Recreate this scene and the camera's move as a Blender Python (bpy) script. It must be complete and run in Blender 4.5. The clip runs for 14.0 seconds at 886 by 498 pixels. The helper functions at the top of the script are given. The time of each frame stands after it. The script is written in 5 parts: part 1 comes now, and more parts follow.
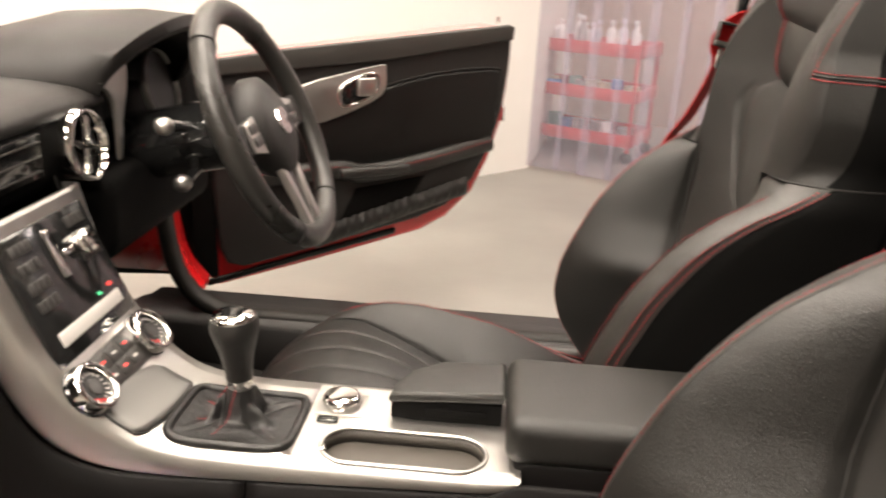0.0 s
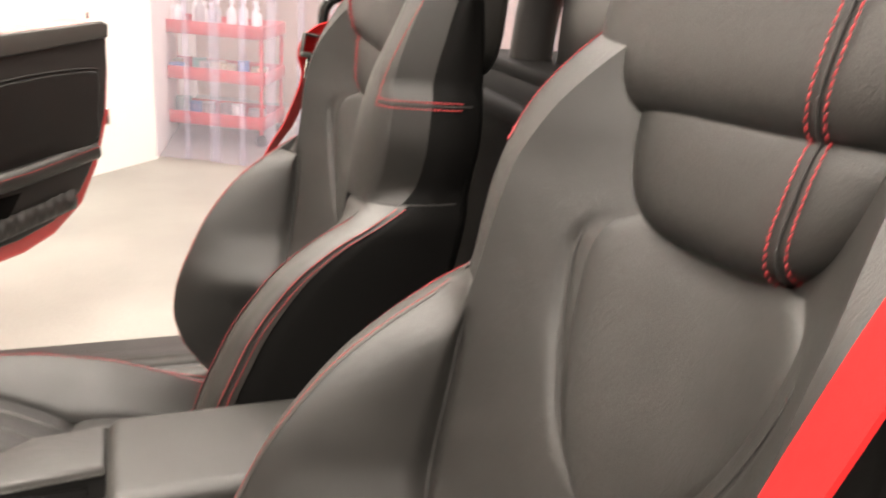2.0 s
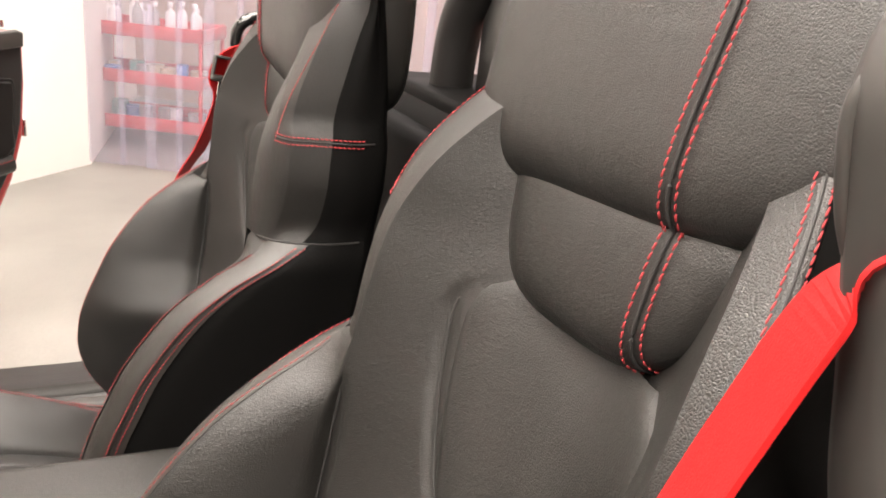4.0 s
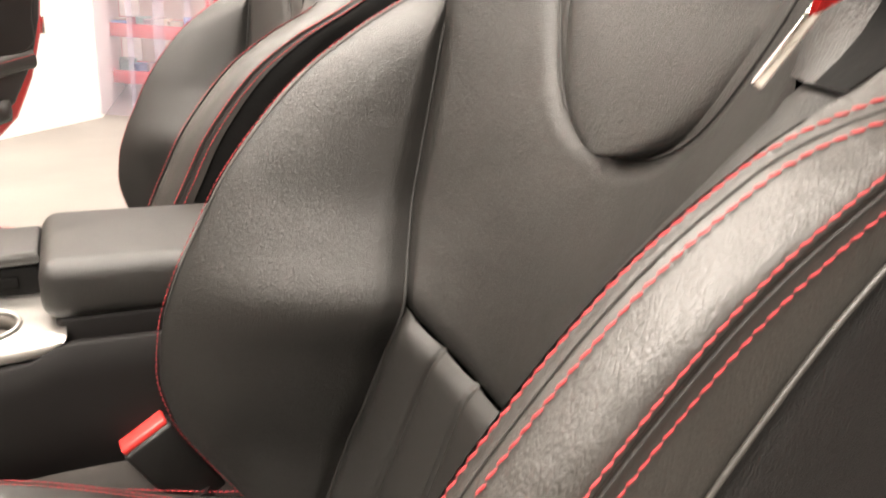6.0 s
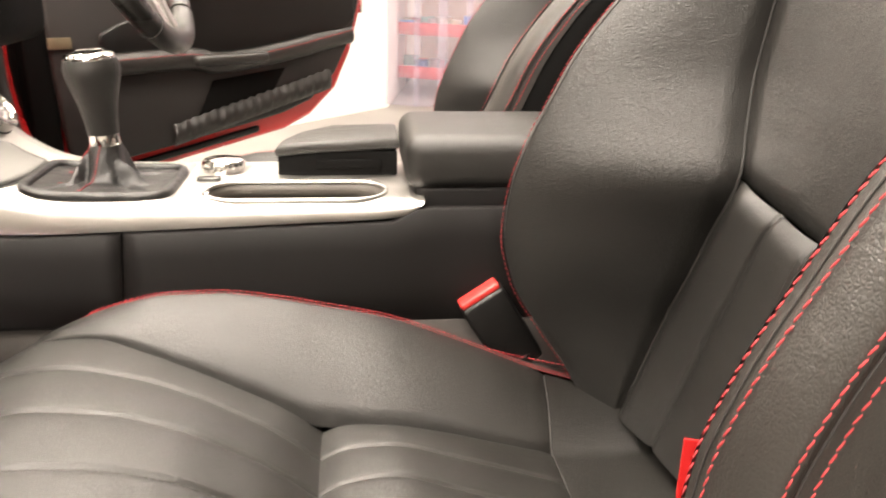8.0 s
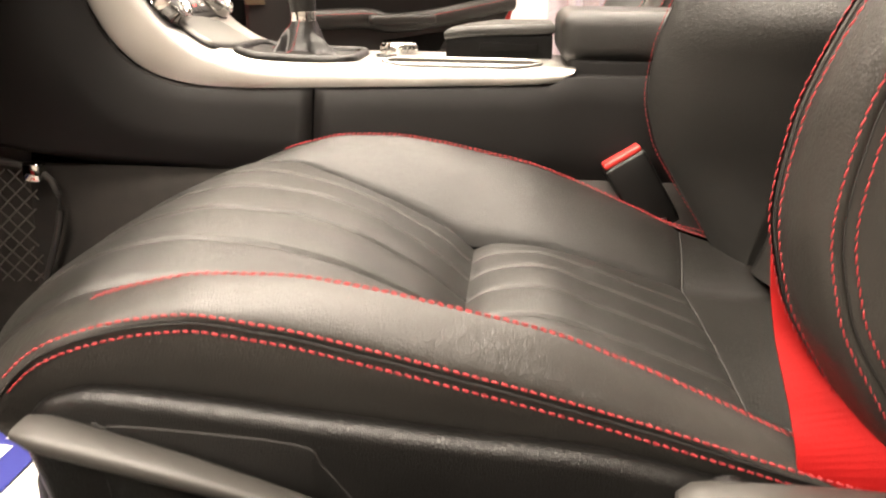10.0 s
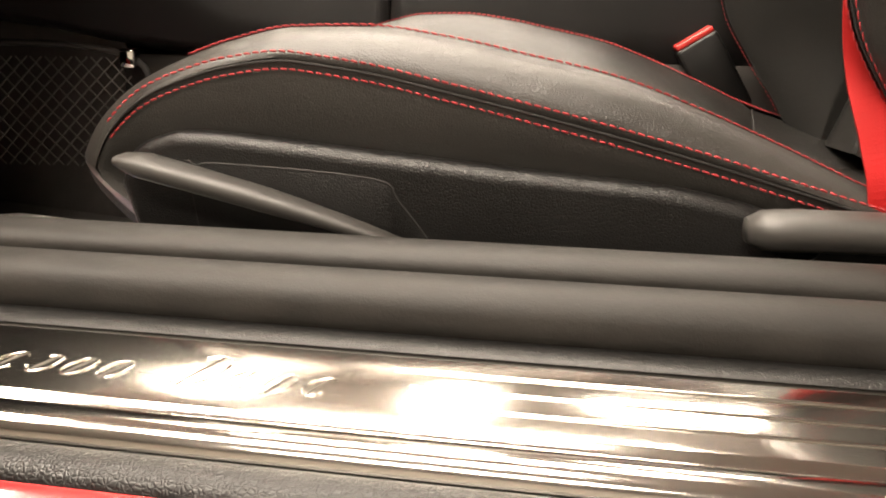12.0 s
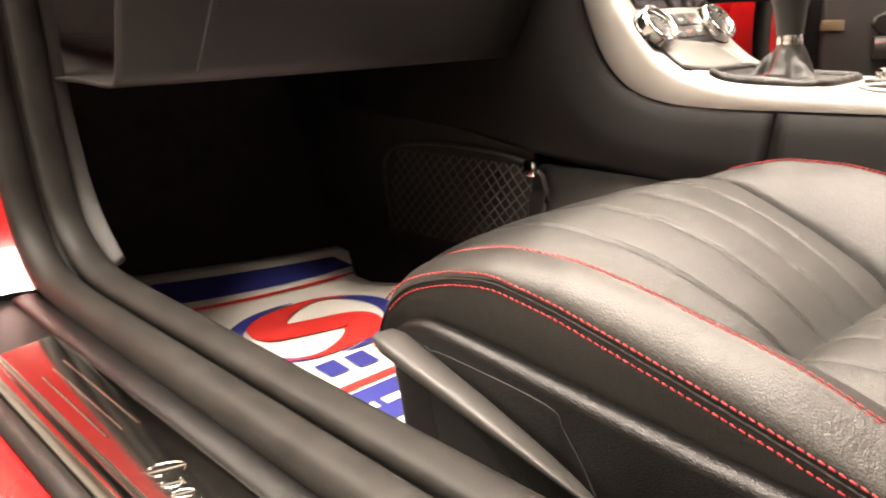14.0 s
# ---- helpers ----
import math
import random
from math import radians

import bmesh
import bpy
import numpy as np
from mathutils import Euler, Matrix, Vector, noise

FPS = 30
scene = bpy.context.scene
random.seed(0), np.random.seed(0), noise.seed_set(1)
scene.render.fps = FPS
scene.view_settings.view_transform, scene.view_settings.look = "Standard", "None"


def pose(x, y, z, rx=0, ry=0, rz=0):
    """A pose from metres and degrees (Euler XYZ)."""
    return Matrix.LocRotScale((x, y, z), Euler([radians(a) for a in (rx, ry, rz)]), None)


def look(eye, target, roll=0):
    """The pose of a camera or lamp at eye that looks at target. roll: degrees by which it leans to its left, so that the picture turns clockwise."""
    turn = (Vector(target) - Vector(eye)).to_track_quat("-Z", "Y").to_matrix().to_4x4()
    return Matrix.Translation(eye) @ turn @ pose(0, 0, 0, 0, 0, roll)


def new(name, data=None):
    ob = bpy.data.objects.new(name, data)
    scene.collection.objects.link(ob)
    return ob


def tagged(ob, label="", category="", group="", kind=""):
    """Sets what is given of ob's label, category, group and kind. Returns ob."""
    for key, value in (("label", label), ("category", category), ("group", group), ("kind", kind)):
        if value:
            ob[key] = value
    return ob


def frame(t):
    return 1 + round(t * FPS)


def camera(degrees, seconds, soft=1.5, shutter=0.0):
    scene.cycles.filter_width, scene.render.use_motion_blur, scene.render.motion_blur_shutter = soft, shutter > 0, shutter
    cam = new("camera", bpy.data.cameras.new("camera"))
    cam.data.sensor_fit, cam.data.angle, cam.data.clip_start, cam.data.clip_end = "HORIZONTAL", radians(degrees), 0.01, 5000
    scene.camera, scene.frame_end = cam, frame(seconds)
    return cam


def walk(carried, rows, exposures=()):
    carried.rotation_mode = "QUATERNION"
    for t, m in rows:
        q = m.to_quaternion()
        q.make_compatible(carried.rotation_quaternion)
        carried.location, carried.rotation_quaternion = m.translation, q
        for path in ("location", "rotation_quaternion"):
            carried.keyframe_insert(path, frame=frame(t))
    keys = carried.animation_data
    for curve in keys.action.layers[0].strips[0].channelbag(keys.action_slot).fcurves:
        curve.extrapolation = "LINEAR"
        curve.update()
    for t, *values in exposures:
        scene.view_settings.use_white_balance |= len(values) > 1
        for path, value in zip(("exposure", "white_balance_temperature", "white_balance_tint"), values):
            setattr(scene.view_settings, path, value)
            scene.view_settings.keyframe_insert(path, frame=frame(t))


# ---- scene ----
cam = camera(57.5, 14.0, 1.9, 0.4)
PATH = [
    (0, (0.1945, -0.8085, 1.0884), (0.0777, 1.0727, 0.4194), 3.17),
    (0.5, (0.1708, -0.8041, 1.0713), (0.3711, 1.0669, 0.3937), 3.61),
    (1, (0.1686, -0.8059, 1.0761), (0.5575, 1.0332, 0.3931), 3.88),
    (1.5, (0.2072, -0.8099, 1.0864), (0.7465, 0.9912, 0.4044), 4.13),
    (2, (0.2746, -0.7815, 1.1612), (0.9674, 0.9651, 0.4761), 4.62),
    (2.2, (0.2966, -0.7689, 1.1881), (1.0338, 0.9584, 0.5002), 4.64),
    (4.3, (0.3447, -0.7639, 1.2027), (1.1485, 0.9390, 0.5289), 6.17),
    (4.5, (0.3459, -0.7553, 1.1648), (1.1483, 0.9407, 0.4723), 5.00),
    (5, (0.3104, -0.7692, 1.0618), (1.1251, 0.9243, 0.3776), 4.92),
    (5.5, (0.2837, -0.7776, 0.9870), (1.0896, 0.9192, 0.3004), 4.11),
    (6, (0.2719, -0.7781, 0.9091), (1.0609, 0.9265, 0.2222), 3.65),
    (6.5, (0.2426, -0.7786, 0.8664), (1.0053, 0.9384, 0.1807), 3.62),
    (7, (0.1892, -0.7901, 0.8543), (0.8393, 0.9732, 0.1700), 3.24),
    (7.5, (0.1668, -0.8131, 0.8363), (0.5823, 1.0199, 0.1527), 2.29),
    (7.7, (0.1719, -0.8294, 0.8265), (0.4992, 1.0215, 0.1430), 1.90),
    (9.8, (0.1812, -0.9880, 0.7106), (0.0528, 0.8939, 0.0458), 0.67),
    (10, (0.1738, -0.9981, 0.6868), (0.0232, 0.8868, 0.0353), 0.80),
    (10.5, (0.1750, -1.0183, 0.6371), (-0.0236, 0.8696, 0.0075), 0.70),
    (11, (0.1711, -1.0310, 0.5895), (-0.0717, 0.8584, -0.0199), 0.58),
    (11.5, (0.1733, -1.0497, 0.5591), (-0.1062, 0.8369, -0.0429), 0.49),
    (12, (0.1797, -1.0671, 0.5390), (-0.1362, 0.8162, -0.0554), 0.47),
    (12.5, (0.1980, -1.0661, 0.5677), (-0.1797, 0.8052, -0.0285), 0.16),
    (13, (0.2531, -1.0380, 0.6063), (-0.3702, 0.7649, 0.0055), -1.10),
    (13.3, (0.3026, -1.0229, 0.6205), (-0.6158, 0.6551, 0.0366), -1.77),
    (13.5, (0.3251, -1.0124, 0.6435), (-0.8001, 0.5364, 0.0645), -2.54),
    (13.8, (0.3497, -0.9862, 0.6716), (-0.9939, 0.3832, 0.1065), -1.91),
    (14, (0.3632, -0.9777, 0.6826), (-1.0520, 0.3134, 0.1079), -1.75),
]
walk(cam, [(t, look(e, g, r)) for t, e, g, r in PATH], [(0, -.28, 6450, 10), (1, .05, 6400, 10), (2, .36, 6250, 10), (4.5, .18, 6150, 11), (5.5, .46, 6250, 10), (7, .58, 6300, 10), (10, .58, 6700, 10), (11.2, .74, 6700, 10), (12, .18, 6750, 10), (12.6, .2, 6750, 10), (13.3, .60, 6700, 11), (14, .70, 6750, 12)])

# ---- light ----
world = bpy.data.worlds.new("world")
scene.world = world
world.use_nodes = True
world.node_tree.nodes["Background"].inputs[0].default_value = (1, 0.93, 0.84, 1)
world.node_tree.nodes["Background"].inputs[1].default_value = 0.01
WARM = (1.0, 0.885, 0.76)


def lamp(x, y, z, w, d, watts, turn=0.0):
    li = bpy.data.lights.new("ceiling_lamp", "AREA")
    li.shape, li.size, li.size_y, li.energy, li.color = "RECTANGLE", w, d, watts, WARM
    ob = new("ceiling_lamp", li)
    ob.matrix_world = pose(x, y, z, 0, 0, turn)
    return ob


# place, turn, length, width and power of the ceiling panels, all out of view
# three near y 1.9 follow the step plate's reflections; the rest are added
LAMPS = [(1.9, 3.9, -30, 1.5, .22, 32), (-1.45, 1.85, 90, 1.2, .30, 36), (-0.32, 1.75, 90, 1.2, .16, 30), (1.1, 2.0, 0, 1.5, .50, 42),
         (-0.55, -1.2, 0, 1.5, .60, 108), (-0.15, 0.35, 0, 1.5, .80, 46), (-1.9, -0.9, 90, 1.2, .40, 58), (-0.3, -3.0, 0, 1.5, .40, 100)]
for lx, ly, lr, lw, ld, watts in LAMPS:
    lamp(lx, ly, 2.80, lw, ld, watts, lr)


# ---- materials ----
def mat(name, c, rough=0.5, metal=0.0, var=0.0, vscale=8.0, bump=0.0, bscale=300.0, kind="noise", coat=0.0, spec=0.5, fine=0.0, fscale=1500.0):
    """Principled surface: colour varied at a large scale, relief at a grain scale and a finer one."""
    m = bpy.data.materials.new(name)
    m.use_nodes = True
    n, l = m.node_tree.nodes, m.node_tree.links
    b = n["Principled BSDF"]
    b.inputs["Base Color"].default_value = (*c, 1)
    b.inputs["Roughness"].default_value = rough
    b.inputs["Metallic"].default_value = metal
    b.inputs["Coat Weight"].default_value = coat
    b.inputs["Coat Roughness"].default_value = 0.04
    b.inputs["Specular IOR Level"].default_value = spec
    co = n.new("ShaderNodeTexCoord")
    if var:
        t = n.new("ShaderNodeTexNoise")
        t.inputs["Scale"].default_value, t.inputs["Detail"].default_value = vscale, 5
        l.new(co.outputs["Object"], t.inputs["Vector"])
        r = n.new("ShaderNodeMapRange")
        r.inputs["From Min"].default_value, r.inputs["From Max"].default_value = 0.3, 0.7
        r.inputs["To Min"].default_value, r.inputs["To Max"].default_value = 1 - var, 1 + var
        l.new(t.outputs["Fac"], r.inputs["Value"])
        mx = n.new("ShaderNodeVectorMath")
        mx.operation = "SCALE"
        mx.inputs[0].default_value = c
        l.new(r.outputs["Result"], mx.inputs["Scale"])
        l.new(mx.outputs["Vector"], b.inputs["Base Color"])
        rr = n.new("ShaderNodeMapRange")
        rr.inputs["To Min"].default_value, rr.inputs["To Max"].default_value = max(0.02, rough - 0.10 * (rough > .2)), min(1, rough + 0.10 * (rough > .2))
        l.new(t.outputs["Fac"], rr.inputs["Value"])
        l.new(rr.outputs["Result"], b.inputs["Roughness"])
    last = None
    for amount, scale, k in ((bump, bscale, kind), (fine, fscale, "noise")):
        if not amount:
            continue
        if k == "cells":
            t = n.new("ShaderNodeTexVoronoi")
            t.feature = "DISTANCE_TO_EDGE"
            out = t.outputs["Distance"]
            warp = n.new("ShaderNodeTexNoise")
            warp.inputs["Scale"].default_value = scale * 0.7
            l.new(co.outputs["Object"], warp.inputs["Vector"])
            add = n.new("ShaderNodeVectorMath")
            add.operation = "MULTIPLY_ADD"
            add.inputs[1].default_value = (0.8 / scale,) * 3
            l.new(warp.outputs["Color"], add.inputs[0])
            l.new(co.outputs["Object"], add.inputs[2])
            l.new(add.outputs["Vector"], t.inputs["Vector"])
            cl = n.new("ShaderNodeMapRange")
            cl.inputs["From Max"].default_value = 0.25
            l.new(out, cl.inputs["Value"])
            out = cl.outputs["Result"]
        else:
            t = n.new("ShaderNodeTexNoise")
            t.inputs["Detail"].default_value = 4
            out = t.outputs["Fac"]
            l.new(co.outputs["Object"], t.inputs["Vector"])
        t.inputs["Scale"].default_value = scale
        bp = n.new("ShaderNodeBump")
        bp.inputs["Strength"].default_value, bp.inputs["Distance"].default_value = amount, 0.6 / scale
        l.new(out, bp.inputs["Height"])
        if last:
            l.new(last.outputs["Normal"], bp.inputs["Normal"])
        last = bp
    if last:
        l.new(last.outputs["Normal"], b.inputs["Normal"])
    return m


def glow(name, c, strength):
    m = mat(name, c)
    b = m.node_tree.nodes["Principled BSDF"]
    b.inputs["Emission Color"].default_value, b.inputs["Emission Strength"].default_value = (*c, 1), strength
    return m


LEATHER = mat("black_leather", (0.0128, 0.0121, 0.0108), 0.39, var=0.18, vscale=11, bump=0.27, bscale=520, kind="cells", fine=0.07, fscale=120, spec=.5)
LEATHER_GRAIN = mat("grained_leather", (0.0240, 0.0224, 0.0200), 0.39, var=0.16, vscale=12, bump=0.17, bscale=500, kind="cells", fine=0.10, fscale=95, spec=.5)
LEATHER_SOFT = mat("smooth_leather", (0.0135, 0.0128, 0.0115), 0.40, var=0.16, vscale=9, bump=0.24, bscale=600, kind="cells", fine=0.06, fscale=90, spec=.5)
GAITER = mat("gaiter_leather", (0.005, 0.0045, 0.0042), 0.42, var=0.2, vscale=30, bump=0.15, bscale=420, kind="cells", fine=0.3, fscale=110)
SATIN = mat("satin_cover_metal", (0.20, 0.197, 0.188), 0.55, metal=1.0, var=0.04, vscale=20)
VINYL = mat("black_vinyl", (0.004, 0.0038, 0.0036), 0.62, var=0.1, fine=0.12, fscale=200, spec=.06)
MESH_CLOTH = mat("black_mesh_cloth", (0.007, 0.0066, 0.0062), 0.7, var=0.12, bump=0.55, bscale=640, kind="cells", spec=.3)
THREAD_DARK = mat("dark_thread", (0.030, 0.028, 0.025), 0.65)
PLASTIC = mat("black_grained_plastic", (0.0055, 0.0052, 0.0049), 0.36, spec=.36, var=0.14, bump=0.22, bscale=500, kind="cells")
PLASTIC_SOFT = mat("dark_soft_plastic", (0.0125, 0.0110, 0.0102), 0.52, spec=.45, var=0.10, bump=0.2, bscale=900, kind="cells")
# darker copy of dark_soft_plastic; the flanks' shade is put into its colour
CONSOLE = mat("shaded_console_plastic", (0.0042, 0.0036, 0.0034), 0.5, spec=.15, var=0.10, bump=0.2, bscale=900, kind="cells")
PLASTIC_GREY = mat("satin_grey_plastic", (0.034, 0.032, 0.029), 0.48, var=0.08, fine=0.1)
GLOSS_BLACK = mat("gloss_black", (0.01, 0.01, 0.01), 0.12, coat=0.5)
RUBBER = mat("door_rubber", (0.0135, 0.0121, 0.0104), 0.55, spec=.28, var=0.30, vscale=34, bump=0.12, bscale=300, fine=0.18, fscale=1100)
CARPET = mat("black_carpet", (0.020, 0.0173, 0.0152), 0.95, var=0.3, vscale=40, bump=0.8, bscale=900)
SILVER = mat("brushed_silver_trim", (0.56, 0.545, 0.52), 0.38, metal=1.0, var=0.04, vscale=20, fine=0.05, fscale=900)
CHROME = mat("polished_chrome", (0.82, 0.80, 0.77), 0.07, metal=1.0)
STEEL = mat("polished_steel", (0.70, 0.67, 0.62), 0.12, metal=1.0, var=0.05, vscale=30, fine=0.03, fscale=400)
ETCH = mat("etched_steel", (0.17, 0.16, 0.145), 0.45, metal=1.0)
PAINT = mat("red_car_paint", (0.55, 0.006, 0.008), 0.30, var=0.03, coat=1.0)
THREAD = mat("red_thread", (0.30, 0.034, 0.038), 0.8, spec=.25)
BELT = mat("red_belt_webbing", (0.31, 0.006, 0.006), 0.65, spec=.2, var=0.06, vscale=60, bump=0.4, bscale=900)
BELT_DARK = mat("dark_seam", (0.012, 0.011, 0.010), 0.7)
WHITE_WALL = mat("white_wall_paint", (0.80, 0.78, 0.74), 0.7, var=0.03, vscale=2, bump=0.1, bscale=200)
FLOOR = mat("pale_grey_concrete", (0.25, 0.24, 0.22), 0.5, var=0.18, vscale=1.6, bump=0.12, bscale=60, fine=0.1, fscale=500)
WHITE_PRINT = mat("white_paper_mat", (0.78, 0.76, 0.71), 0.55, var=0.03, vscale=10)
BLUE_PRINT = mat("blue_ink", (0.035, 0.040, 0.23), 0.5)
RED_PRINT = mat("red_ink", (0.62, 0.035, 0.03), 0.5)
DIAL = mat("dial_face", (0.012, 0.012, 0.012), 0.5)
BUTTON = mat("button_black", (0.035, 0.033, 0.031), 0.4)
MARK_WHITE = mat("white_mark", (0.6, 0.58, 0.55), 0.5)
MARK_RED = glow("red_backlight", (0.8, 0.06, 0.05), 0.8)


# ---- building helpers ----
def pchip(xs, ys):
    """Smooth one-dimensional curve through the given stations, with no overshoot."""
    xs, ys = np.array(xs, float), np.array(ys, float)
    h, d = np.diff(xs), np.diff(ys) / np.diff(xs)
    m = np.zeros(len(xs))
    m[0], m[-1] = d[0], d[-1]
    for i in range(1, len(xs) - 1):
        if d[i - 1] * d[i] > 0:
            w1, w2 = 2 * h[i] + h[i - 1], h[i] + 2 * h[i - 1]
            m[i] = (w1 + w2) / (w1 / d[i - 1] + w2 / d[i])

    def f(x):
        x = min(max(x, xs[0]), xs[-1])
        i = min(int(np.searchsorted(xs, x, "right")) - 1, len(xs) - 2)
        t = (x - xs[i]) / h[i]
        return float((1 + 2 * t) * (1 - t) ** 2 * ys[i] + t * (1 - t) ** 2 * h[i] * m[i] + t * t * (3 - 2 * t) * ys[i + 1] + t * t * (t - 1) * h[i] * m[i + 1])
    return f


def spline(pts, n=8, closed=False):
    """Catmull-Rom points through pts."""
    p = [Vector(q) for q in pts]
    k, out = len(p), []
    for i in range(k if closed else k - 1):
        a = p[(i - 1) % k] if closed or i else p[0]
        b, c = p[i], p[(i + 1) % k]
        d = p[(i + 2) % k] if closed or i + 2 < k else p[-1]
        for j in range(n):
            t = j / n
            out.append(0.5 * ((2 * b) + (c - a) * t + (2 * a - 5 * b + 4 * c - d) * t * t + (3 * b - a - 3 * c + d) * t ** 3))
    if not closed:
        out.append(p[-1])
    return out


def thing(name, label, category, x=0, y=0, z=0, rz=0, group="", kind=""):
    ob = new(name)
    ob.matrix_world = pose(x, y, z, 0, 0, rz)
    return tagged(ob, label, category, group, kind)


def obj(name, verts, faces, material, parent=None, label="", smooth=True):
    me = bpy.data.meshes.new(name)
    me.from_pydata([tuple(v) for v in verts], [], faces)
    me.materials.append(material)
    if smooth:
        me.polygons.foreach_set("use_smooth", [True] * len(me.polygons))
    me.update()
    if smooth:
        me.set_sharp_from_angle(angle=radians(64))
    ob = new(name, me)
    if parent:
        ob.parent = parent
    if label:
        ob["label"] = label
    return ob


def part(name, bm, material, parent, label="", smooth=True):
    me = bpy.data.meshes.new(name)
    bmesh.ops.recalc_face_normals(bm, faces=bm.faces)
    bm.to_mesh(me)
    bm.free()
    me.materials.append(material)
    if smooth:
        me.polygons.foreach_set("use_smooth", [True] * len(me.polygons))
        me.set_sharp_from_angle(angle=radians(64))
    ob = new(name, me)
    if parent:
        ob.parent = parent
    if label:
        ob["label"] = label
    return ob


def grid(name, rows, material, parent=None, label="", closed=False, caps=False, back=0.0):
    """A surface through rows of points; back: how thick it is, as a closed sheet."""
    n, k = len(rows), len(rows[0])
    verts = [Vector(p) for r in rows for p in r]
    faces = []
    for i in range(n - 1):
        for j in range(k if closed else k - 1):
            faces.append((i * k + j, i * k + (j + 1) % k, (i + 1) * k + (j + 1) % k, (i + 1) * k + j))
    if caps:
        faces += [tuple(range(k))[::-1], tuple(range((n - 1) * k, n * k))]
    ob = obj(name, verts, faces, material, parent, label)
    bm = bmesh.new()
    bm.from_mesh(ob.data)
    if not back:
        bmesh.ops.recalc_face_normals(bm, faces=bm.faces)
    bm.to_mesh(ob.data)
    bm.free()
    ob.data.set_sharp_from_angle(angle=radians(64))
    if back:
        mod = ob.modifiers.new("depth", "SOLIDIFY")
        mod.thickness, mod.offset = abs(back), (-1 if back > 0 else 1)
    return ob


def sweep(path, section, up=(0, 0, 1), closed_path=False):
    """Rows of a section (side, up) carried along a path."""
    rows, k = [], len(path)
    for i, p in enumerate(path):
        a = path[(i - 1) % k] if closed_path or i else path[0]
        b = path[(i + 1) % k] if closed_path or i + 1 < k else path[-1]
        t = (Vector(b) - Vector(a)).normalized()
        side = t.cross(Vector(up))
        side = side.normalized() if side.length > 1e-4 else Vector((0, 1, 0))
        u = side.cross(t).normalized()
        rows.append([Vector(p) + side * s + u * h for s, h in section])
    return rows + ([rows[0]] if closed_path else [])


def circle(r, n=8, ry=None):
    return [(r * math.cos(2 * math.pi * i / n), (ry or r) * math.sin(2 * math.pi * i / n)) for i in range(n)]


def tube(name, path, r, material, parent=None, label="", n=8, up=(0, 0, 1), ry=None, closed_path=False):
    return grid(name, sweep(path, circle(r, n, ry), up, closed_path), material, parent, label, closed=True, caps=not closed_path)


def box(name, a, b, material, parent=None, label="", bevel=0.004, m=None, seg=2):
    bm = bmesh.new()
    bmesh.ops.create_cube(bm, size=1)
    for v in bm.verts:
        v.co = Vector([(a[i] + b[i]) / 2 + v.co[i] * (b[i] - a[i]) for i in range(3)])
    if bevel:
        bmesh.ops.bevel(bm, geom=bm.edges[:], offset=bevel, segments=seg, affect="EDGES", profile=0.5)
    if m:
        bmesh.ops.transform(bm, matrix=m, verts=bm.verts)
    return part(name, bm, material, parent, label, smooth=bevel > 0)


def slab(name, outline, depth, material, parent=None, label="", m=None, bevel=0.003, seg=2, smooth=True):
    """A flat outline (a, b) given depth along its own third axis, edges rounded, then placed by m."""
    bm = bmesh.new()
    f = bm.faces.new([bm.verts.new((p[0], p[1], 0)) for p in outline])
    ex = bmesh.ops.extrude_face_region(bm, geom=[f])
    bmesh.ops.translate(bm, vec=(0, 0, depth), verts=[g for g in ex["geom"] if isinstance(g, bmesh.types.BMVert)])
    if bevel:
        rim = [e for e in bm.edges if abs(e.verts[0].co.z - e.verts[1].co.z) < 1e-7]
        bmesh.ops.bevel(bm, geom=rim, offset=bevel, segments=seg, affect="EDGES", profile=0.5, clamp_overlap=True)
    if m:
        bmesh.ops.transform(bm, matrix=m, verts=bm.verts)
    return part(name, bm, material, parent, label, smooth)


def turned(name, profile, material, parent=None, label="", m=None, n=32, ring=False):
    """A round thing from (radius, height) stations about its own z axis."""
    rows = [[Vector((r * math.cos(2 * math.pi * j / n), r * math.sin(2 * math.pi * j / n), h)) for j in range(n)] for r, h in profile]
    if m:
        rows = [[m @ p for p in r] for r in rows]
    return grid(name, rows + ([rows[0]] if ring else []), material, parent, label, closed=True, caps=not ring)


def resample(path, step):
    out, rest = [], 0.0
    for a, b in zip(path, path[1:]):
        a, b = Vector(a), Vector(b)
        d = (b - a).length
        while rest < d:
            out.append((a + (b - a) * (rest / d), (b - a).normalized()))
            rest += step
        rest -= d
    return out


